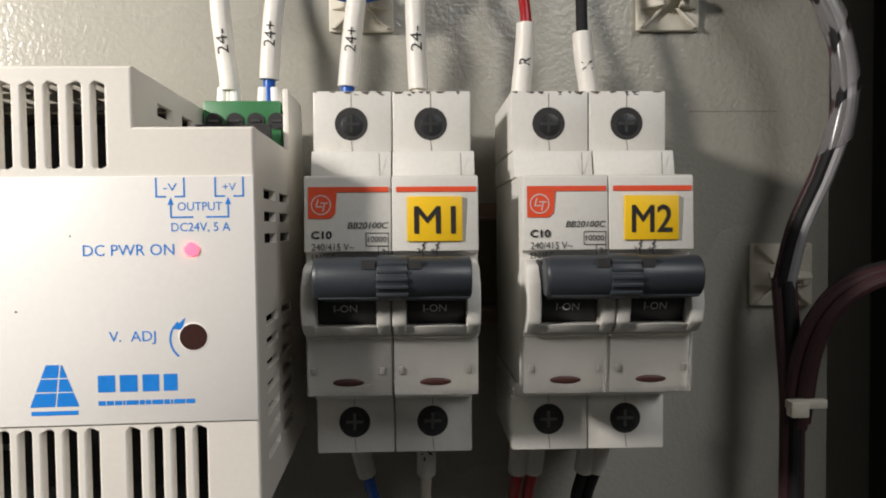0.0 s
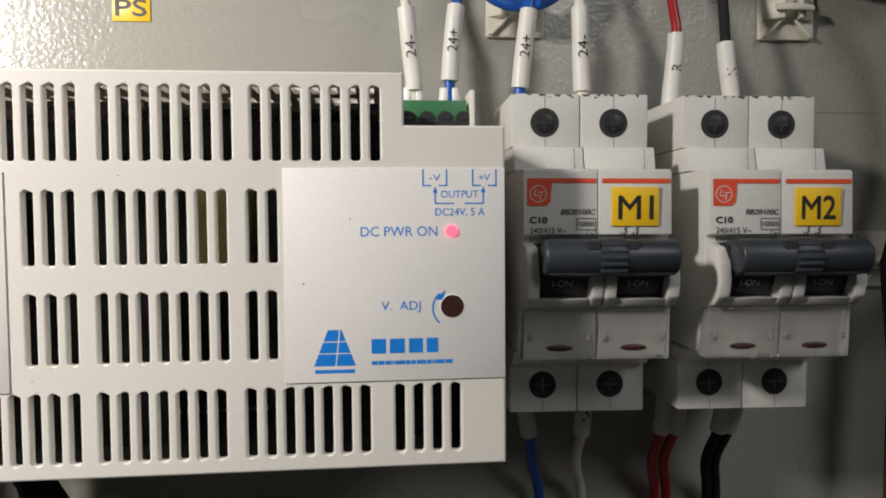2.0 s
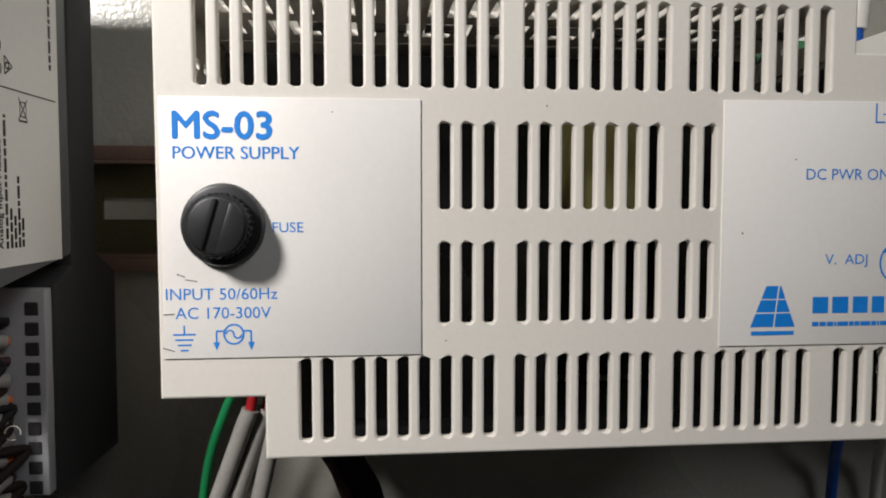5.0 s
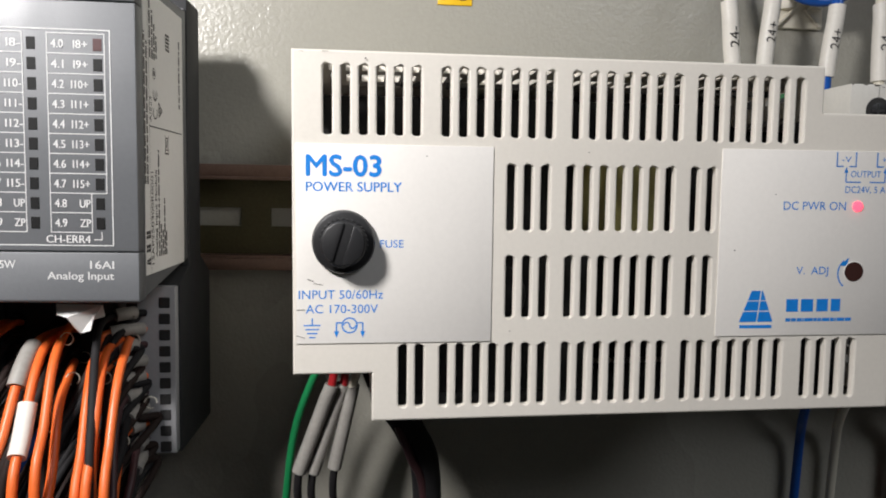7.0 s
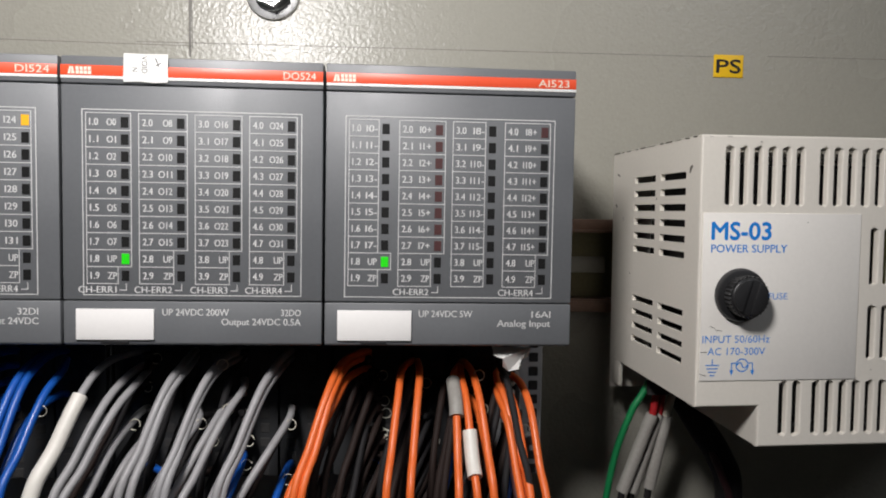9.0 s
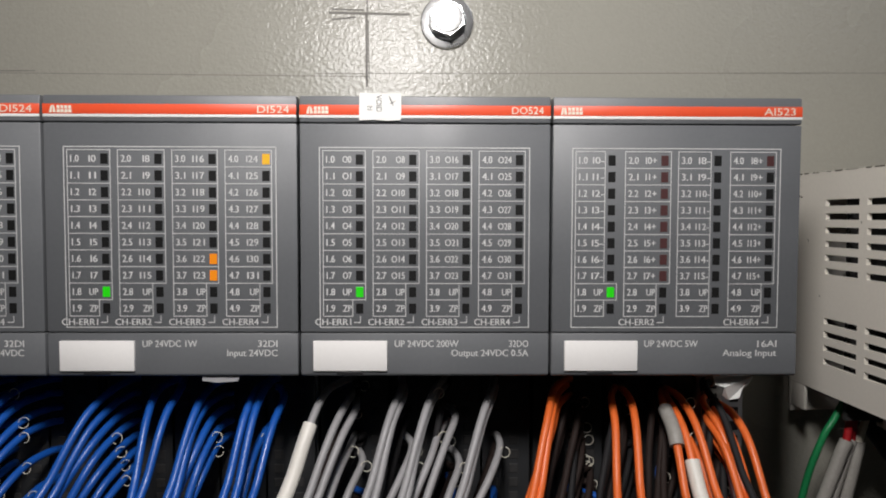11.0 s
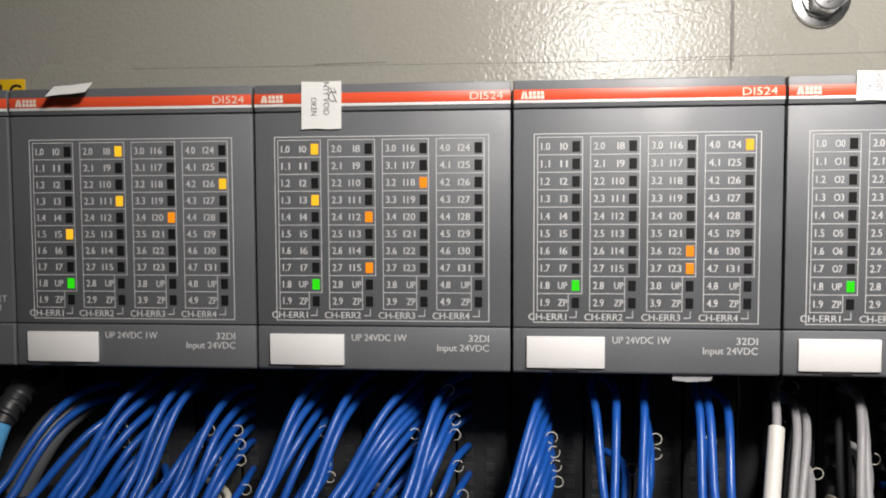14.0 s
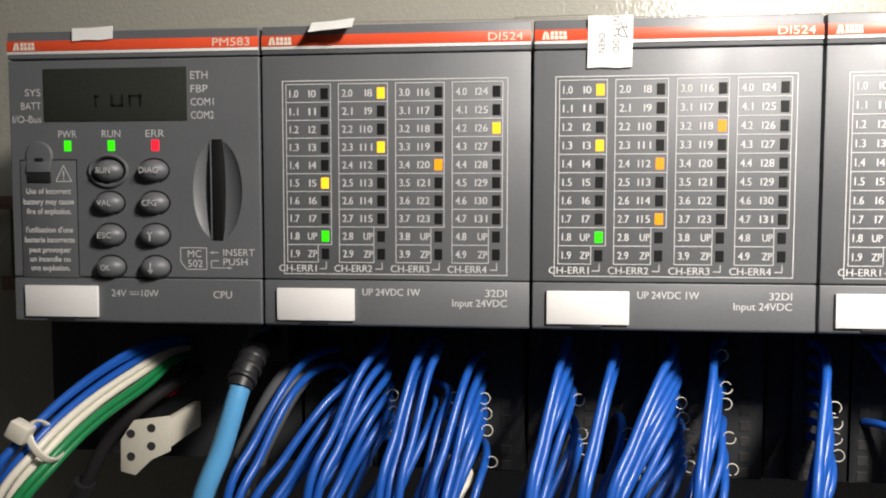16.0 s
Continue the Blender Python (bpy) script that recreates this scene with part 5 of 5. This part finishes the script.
part("strap", tube(bmesh.new(), [(1.2 + 2.8 * math.cos(t), 2.0 + 4.2 * math.sin(t), -1.6 - 4.4 * math.cos(t)) for t in [6.283 * i / 16 for i in range(17)]], 0.95, 8, 2, squash=0.5), NYLON, tie)
wire([(34, 36, -20), (29, 27, -23), (22, 21, -29), (14, 20, -37), (7.5, 20, -48), (2, 22, -60), (-1, 28, -95), (-1, 34, -140)], 1.9, WBLACK, "black round cable beside the clamp plate", "", "black_cable", 12)
plain("cable_sleeve", tube(bmesh.new(), [(5.6, 20, -50.5), (2.6, 21, -57), (0.8, 22.5, -64)], 3.1, 14, 4), BLACK, "black rubber sleeve on the round cable", "cable sleeve")
wire([(70, 36, -16), (67.5, 20, -20), (64, 12, -28), (58, 10, -42), (53, 14, -62), (50, 24, -100), (50, 30, -135)], 4.6, GREY, "thick dark grey screened cable behind the wires", "", "screened_cable", 14)
plain("cable_gland", tube(bmesh.new(), [(59.5, 10.0, -38), (57, 10.2, -43.5), (55, 12, -50)], 5.1, 16, 3), BLACK, "black gland on the screened cable", "cable gland")


# ---- stickers and signs ----
def sticker(x0, x1, z0, z1, marks, label, y=-0.42, fold=0.0):
    th = thing("sticker", x0, y, z0, label, "sticker", "torn paper seals")
    w, h = x1 - x0, z1 - z0
    pts = [(0, 0), (w * 0.35, 0.18), (w * 0.7, -0.1), (w, 0.12), (w + 0.1, h), (w * 0.5, h - 0.15), (0.1, h)]
    bm = prism(bmesh.new(), pts, -0.12, 0.02, "y")
    for v in bm.verts:
        v.co.y -= fold * max(0.0, 1 - v.co.z / h) ** 2
    part("paper", bm, PAPER, th)
    if marks:
        k = Ink()
        marks(k, w, h)
        k.make("print", BLACKINK, th, -0.16)
    return th


def seal_a(k, w, h):
    k.text("NTY VOID", 5.9, h - 0.3 - 8.6 + 8.6, 1.45, 8.4, turn=-90)
    k.text("OKEN", 2.6, h - 4.2, 1.45, 4.6, turn=-90)
    k.arc(8.4, h - 4.0, 1.2, 0.25, 40, 300, 12)
    k.line((7.6, h - 1.5), (9.4, h - 5.6), 0.22)
    k.line((8.6, h - 1.8), (9.2, h - 2.9), 0.2)


def seal_b(k, w, h):
    k.text("VOID", 4.6, h - 0.6, 1.4, 4.4, turn=-90)
    k.text("N", 2.2, h - 3.6, 1.3, 1.0, turn=-90)
    k.line((8.0, h - 1.0), (9.0, h - 3.4), 0.25)
    k.line((8.2, h - 3.0), (9.6, h - 2.2), 0.2)


sticker(148.0, 158.5, 63.3, 75.6, seal_a, "torn white paper seal over the module's red band")
sticker(286.2, 297.3, 68.5, 75.8, seal_b, "short white paper seal over the module's red band")
for x, lab in ((81.0, "curled white paper seal with a red mark"), (18.5, "plain white paper seal on the processor's top edge")):
    s = sticker(x, x + 10.8, 72.2, 75.5, None, lab, fold=4.2 if x > 50 else 0.2)
    s.rotation_euler.y = radians(-5 if x > 50 else -2)
    if x > 50:
        k = Ink()
        k.line((3.4, 2.9), (5.0, 1.6), 0.4), k.line((5.0, 1.6), (6.4, 2.6), 0.35)
        k.make("print", REDFLAG, s, 0, place=lambda a, b: (a, -0.2 - 4.2 * max(0.0, 1 - b / 3.3) ** 2, b))
bm = prism(bmesh.new(), [(0, 0), (0, -1.3), (4, -1.8), (9.5, -1.4), (10.2, 0)], 0, 0.15, "y")
th = thing("sticker", 243.5, 1.2, -0.2, "grey torn tape end under the module", "sticker", "torn paper seals")
part("paper", bm, STRIP, th)
th = thing("sticker", 384.0, 5.0, -1.0, "crumpled white paper tag under the end module", "sticker", "torn paper seals")
bm = prism(bmesh.new(), [(0, 0), (0.4, -2.4), (2.8, -3.0), (3.4, -6.0), (5.0, -7.2), (7.6, -6.4), (8.2, -3.8), (10.4, -3.2), (10.8, 0)], 0, 0.3, "y")
for v in bm.verts:
    v.co.y += 1.4 * math.sin(v.co.z * 1.1 + v.co.x * 0.5)
part("paper", bm, PAPER, th)


def sign(x0, x1, z0, z1, text, label):
    th = thing("name_sign", x0, PLATE_Y, z0, label, "label", "yellow name signs")
    w, h = x1 - x0, z1 - z0
    part("plaque", boxes((0, w, -0.5, 0.0, 0, h, 0.1)), YELLOW, th)
    k = Ink()
    k.text(text, w / 2, h * 0.2, h * 0.58, w * 0.82, "c", bold=0.12)
    k.make("lettering", BLACKINK, th, -0.56)


sign(478.5, 490.2, 90.0, 98.6, "PS", "small yellow sign with black PS lettering")
sign(2.3, 17.8, 83.5, 93.3, "PLC", "small yellow sign with black PLC lettering")


# ---- bolts ----
def bolt(x, z, turn, label="zinc-plated hex bolt with washer in the mounting plate"):
    th = thing("bolt", x, PLATE_Y, z, label, "bolt", "plate bolts")
    part("washer", rod(bmesh.new(), (0, 0, 0), (0, -1.6, 0), 10.0, 9.8, 40, 0.3), STEEL, th)
    part("spring_washer", rod(bmesh.new(), (0, -1.5, 0), (0, -3.2, 0), 7.0, 7.0, 36, 0.3), STEEL, th)
    pts = [(6.7 * math.cos(radians(turn + 60 * i)), 6.7 * math.sin(radians(turn + 60 * i))) for i in range(6)]
    bm = prism(bmesh.new(), pts, -3.1, -7.6, "y", 0.08, 1)
    rod(bm, (0, -7.5, 0), (0, -8.0, 0), 5.7, 5.3, 40, 0.1)
    hd = part("head", bm, STEEL, th)
    k = Ink()
    k.text("A2", -0.4, 1.1, 2.2, 5.0, "c", turn=18)
    k.line((-1.2, -3.2), (2.6, -2.0), 0.8)
    k.make("head_mark", SCREW, hd, -8.06)


bolt(311.0, 115.5, 40)
bolt(-61.0, 117.5, 5)


# ---- cable tie mounts ----
def tie_mount(x, z, s=19.0):
    th = thing("tie_mount", x, PLATE_Y, z, "cream nylon adhesive cable tie mount on the plate", "tie mount", "cable tie mounts")
    h = s / 2
    part("mount", boxes((-h, h, -1.8, 0, -h, h, 0.7)), NYLON, th)
    for sx in (-1, 1):
        part("saddle", prism(bmesh.new(), [(sx * h * 0.95, -1.6), (sx * 3.0, -1.6), (sx * 2.2, -6.0), (sx * 3.2, -6.2)], -3.2, 3.2, "z", 0.3), NYLON, th)
    for sz in (-1, 1):
        for sx in (-1, 1):
            part("rib", prism(bmesh.new(), [(sx * 2.6, sz * 3.0), (sx * h * 0.92, sz * h * 0.92), (sx * h * 0.78, sz * h * 0.95), (sx * 1.6, sz * 3.2)], -1.6, -3.4, "y", 0.3), NYLON, th)
    bm = tube(bmesh.new(), [(-6.0, -6.2, 0), (0, -7.4, 0), (6.0, -6.2, 0)], 1.6, 10, 4, squash=0.6)
    part("strap", bm, NYLON, th)


tie_mount(606.0, 96.0)
tie_mount(697.0, 96.5)
tie_mount(732.0, 14.0)


# ---- breaker and supply wires ----
def sleeved(points, material, r, sleeve_at, text, label, group, ferrules=1, cover=SLEEVE):
    """A wire with a printed white sleeve and a ferrule at its foot."""
    ob = wire(points, r, material, label, group, seg=12)
    line = smooth_line(points, 10)
    a, b = sleeve_at
    seg = [line[round(a + (b - a) * i / 6)] for i in range(7)]
    sl = part("sleeve", tube(bmesh.new(), seg, 2.6 if cover is SLEEVE else 2.15, 18, 3), cover, ob, "white printed wire sleeve")
    if text:
        k = Ink()
        k.text(text, 0, -1.45, 2.9, 2.15 * len(text), "c")
        fine = smooth_line(seg, 12)
        run = [0.0]
        for p, q in zip(fine, fine[1:]):
            run.append(run[-1] + (q - p).length)

        # runs up the sleeve, wrapped round its front
        def wrap(u, v):
            want = run[-1] * 0.52 + u
            i = min(range(1, len(fine) - 1), key=lambda n: abs(run[n] - want))
            d = (fine[i + 1] - fine[i - 1]).normalized()
            c = fine[i] + d * (want - run[i])
            out = (Vector((0, -1, 0)) - d * d.dot(Vector((0, -1, 0)))).normalized()
            side = d.cross(out)
            return tuple(c + 2.74 * (math.cos(v / 2.6) * out - math.sin(v / 2.6) * side))

        k.make("sleeve_print", BLACKINK, sl, 0, place=wrap)
    p = Vector(points[0])
    for f in range(ferrules):
        off = (f - (ferrules - 1) / 2) * 3.4
        part("ferrule", rod(bmesh.new(), (p.x + off, p.y, p.z - 1.0), (p.x + off * 0.8, p.y, p.z + 5.2), 1.75, 1.6, 16, 0.3), FERRULE, ob, "white insulated ferrule")
    return ob


G = "breaker and supply wires"
sleeved([(572.6, 57, 61), (572.8, 57, 67.5), (571.8, 57, 76), (570.6, 57, 88), (570, 60, 100), (575, 66, 118)], WWHITE, 1.45, (7, 31), "24-", "white wire with 24- sleeve above the green terminal", G, 2)
sleeved([(583.2, 57, 61), (583.2, 57, 67.5), (583.8, 57, 77), (585.0, 57, 89), (587, 60, 100), (592, 66, 118)], WBLUE, 1.6, (11, 31), "24+", "blue wire with 24+ sleeve above the green terminal", G, 2)
sleeved([(603.8, 56, 61), (604.0, 56, 67), (605.0, 56, 77), (606.5, 56, 89), (608, 60, 100), (612, 66, 120)], WBLUE, 1.8, (9, 30), "24+", "blue wire with 24+ sleeve into the breaker", G, 1)
sleeved([(622.8, 56, 61), (622.5, 56, 67), (622.1, 56, 77), (621.8, 56, 89), (622, 60, 100), (622, 66, 120)], WWHITE, 1.7, (8, 31), "24-", "white wire with 24- sleeve into the breaker", G, 1)
sleeved([(649.6, 57, 60), (650.0, 57, 66), (650.9, 57, 75), (651.4, 57, 84), (651.0, 60, 95), (652, 66, 118)], WRED, 1.5, (3, 29), "R", "red wire with R sleeve into the breaker", G, 0)
sleeved([(668.4, 56, 60), (667.9, 56, 66), (666.6, 56, 75), (666.4, 57, 83), (666.8, 60, 95), (667, 66, 118)], WBLACK, 1.55, (3, 27), "N", "black wire with N sleeve into the breaker", G, 0)
for x0, x1, material, s in ((605.6, 611.0, WBLUE, ""), (624.0, 625.0, WWHITE, "M-"), (649.2, 649.8, WRED, ""), (653.8, 653.6, WRED, ""), (668.0, 667.5, WBLACK, ""), (671.6, 670.5, WBLACK, "")):
    sleeved([(x0, 57, -22), (x0 + 0.1, 57, -28), ((x0 + x1) / 2 - 0.6, 59, -38), (x1 - 1, 66, -50), (x1 + 3, 74, -66), (x1 + 2, 75, -110)], material, 1.6, (2, 20), s,
            "%s wire with white sleeve below the breaker" % NAMES[material], G, 0)
# loop of blue wire held at the upper mount
for n in range(4):
    r = 11.0 + 1.2 * n
    wire([(606 + r * math.cos(t), 70 - 1.5 * n, 103.5 + 0.75 * r * math.sin(t)) for t in [math.pi * (-1.25 + 1.5 * i / 12) for i in range(13)]], 1.5, WBLUE, "blue wire looped over the tie mount", "looped blue wires", steps=4)
# wires under the supply's input end
GI = "supply input wires"
wire([(449, 48, -14), (443.5, 48, -25), (439.0, 48, -33), (433.5, 49, -52), (429, 54, -95)], 1.2, WGREEN, "green earth wire under the power supply", GI)
for top, mid, foot, material, shade, at in (
        ((449, 46, -12), (446.0, 45, -31), (436.0, 45, -59), WRED, "dark red", (11, 40)),
        ((452, 49, -12), (449.5, 48, -31), (440.0, 47, -60), WRED, "red", (12, 40)),
        ((458, 49, -14), (452.5, 48, -31), (446.5, 48, -59), WWHITE, "white", (14, 40))):
    half = tuple(0.45 * q + 0.55 * w for q, w in zip(mid, foot))
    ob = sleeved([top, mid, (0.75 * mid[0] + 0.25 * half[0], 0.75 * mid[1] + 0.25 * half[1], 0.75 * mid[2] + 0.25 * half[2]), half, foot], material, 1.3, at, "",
                 "%s wire with greyed sleeve under the power supply" % shade, GI, 0, DIMSLEEVE)
    # lower run goes black: the shade down there is put into its colour
    part("tail", tube(bmesh.new(), [(foot[0] + 0.5, foot[1], foot[2] + 3), (foot[0] - 0.5, foot[1] + 1, foot[2] - 6), (foot[0], foot[1] + 6, foot[2] - 20), (foot[0] + 2, foot[1] + 10, -110)], 1.2, 10), WBLACK, ob, "lower run of the wire, shade put into its dark colour")
wire([(458, 52, -26), (463, 46, -36), (470, 45, -47), (475, 47, -62), (476, 54, -110)], 4.6, WBLACK, "thick black cable under the power supply", GI, "black_cable", 14)
wire([(466, 42, -44), (470, 41, -54), (474, 44, -66), (477, 54, -110)], 1.3, WMAROON, "maroon wire beside the black cable", GI)

# ---- spiral-wrapped looms at the plate's edge ----
def wrapped(path, r, cores, label, name="wrapped_loom", pitch=9.0, wrap_to=1.0):
    th = thing(name, 0, 0, 0, label, "cable loom", "wrapped cable looms")
    for n, material in enumerate(cores):
        a = 2 * math.pi * n / len(cores)
        o = (r * 0.5 * math.cos(a), r * 0.5 * math.sin(a), 0.25 * r * math.sin(a))
        part("wire", tube(bmesh.new(), [Vector(p) + Vector(o) for p in path], r * 0.48, 10, 8), material, th)
    line = smooth_line(path, 40)
    length, at = 0.0, []
    for i, c in enumerate(line):
        length += (c - line[i - 1]).length if i else 0
        at.append(length)
    bm = bmesh.new()
    prev = None
    turns = length * wrap_to / pitch
    for q in range(int(turns * 14)):
        t = q / 14 * pitch
        i = min(max(sum(1 for v in at if v <= t) - 1, 1), len(at) - 2)
        d = (line[i + 1] - line[i - 1]).normalized()
        c = line[i] + d * (t - at[i])
        s = d.cross(Vector((0, 1, 0))).normalized()
        u = d.cross(s)
        a = 2 * math.pi * q / 14
        e = r * (math.cos(a) * s + math.sin(a) * u)
        row = [bm.verts.new(c + e * k + d * w) for k, w in ((1.0, -pitch * 0.42), (1.07, 0.0), (1.0, pitch * 0.42))]
        if prev:
            for k in range(2):
                bm.faces.new((prev[k], prev[k + 1], row[k + 1], row[k]))
        prev = row
    if prev:
        part("spiral_wrap", bm, SPIRAL, th, "clear plastic spiral wrap")
    return th


wrapped([(722, 62, 104), (733, 60, 92), (738, 58, 76), (738.5, 58, 60), (734.5, 60, 44), (728.5, 62, 28), (725.5, 64, 12)], 3.3, (WMAROON, WGREY, WMAROON, WBLACK, WGREY), "clear spiral-wrapped loom of red and grey wires", wrap_to=0.62, pitch=16.0)
wrapped([(725.5, 64, 14), (725.5, 62, 0), (726, 60, -20), (726, 60, -48), (726, 60, -120)], 3.6, (WMAROON, WBLACK, WMAROON, WBLACK), "dark maroon and black wire loom down the plate", pitch=30.0, wrap_to=0.0)
wrapped([(727, 60, -26), (728.5, 57, -6), (733, 54, 7), (742, 52, 14.5), (756, 52, 17), (780, 54, 17), (806, 56, 17)], 4.2, (WMAROON, WBLACK, WMAROON, WMAROON), "dark maroon wire loom turning off past the plate's edge", pitch=20.0, wrap_to=0.0)
wrapped([(640, 73, 116), (668, 73, 112), (700, 72, 109), (722, 70, 106), (735, 66, 110), (740, 60, 132)], 4.5, (WMAROON, WBLACK, WMAROON, WBLACK, WMAROON), "dark maroon wire loom across the upper plate", pitch=30.0, wrap_to=0.0)
tie = thing("cable_tie", 726, 55, -19.5, "cream nylon cable tie round the edge loom", "cable tie")
part("strap", boxes((-4.5, 6.5, -1.5, 0.5, -1.3, 1.3, 0.5)), NYLON, tie)
part("head", boxes((-4.5, 0.5, -3.5, 0.0, -3.2, 1.2, 0.6)), NYLON, tie)
plain("screw_stud", rod(bmesh.new(), (684, 64, 29), (688.5, 64, 29), 1.6, seg=14, bevel=0.3), NYLON, "small cream stud beside the breaker", "stud")
plain("plinth", boxes((-320, 796, -50, 140, -1300, -1202)), CABINET, "grey steel cabinet plinth on the floor", "cabinet plinth", "structure")
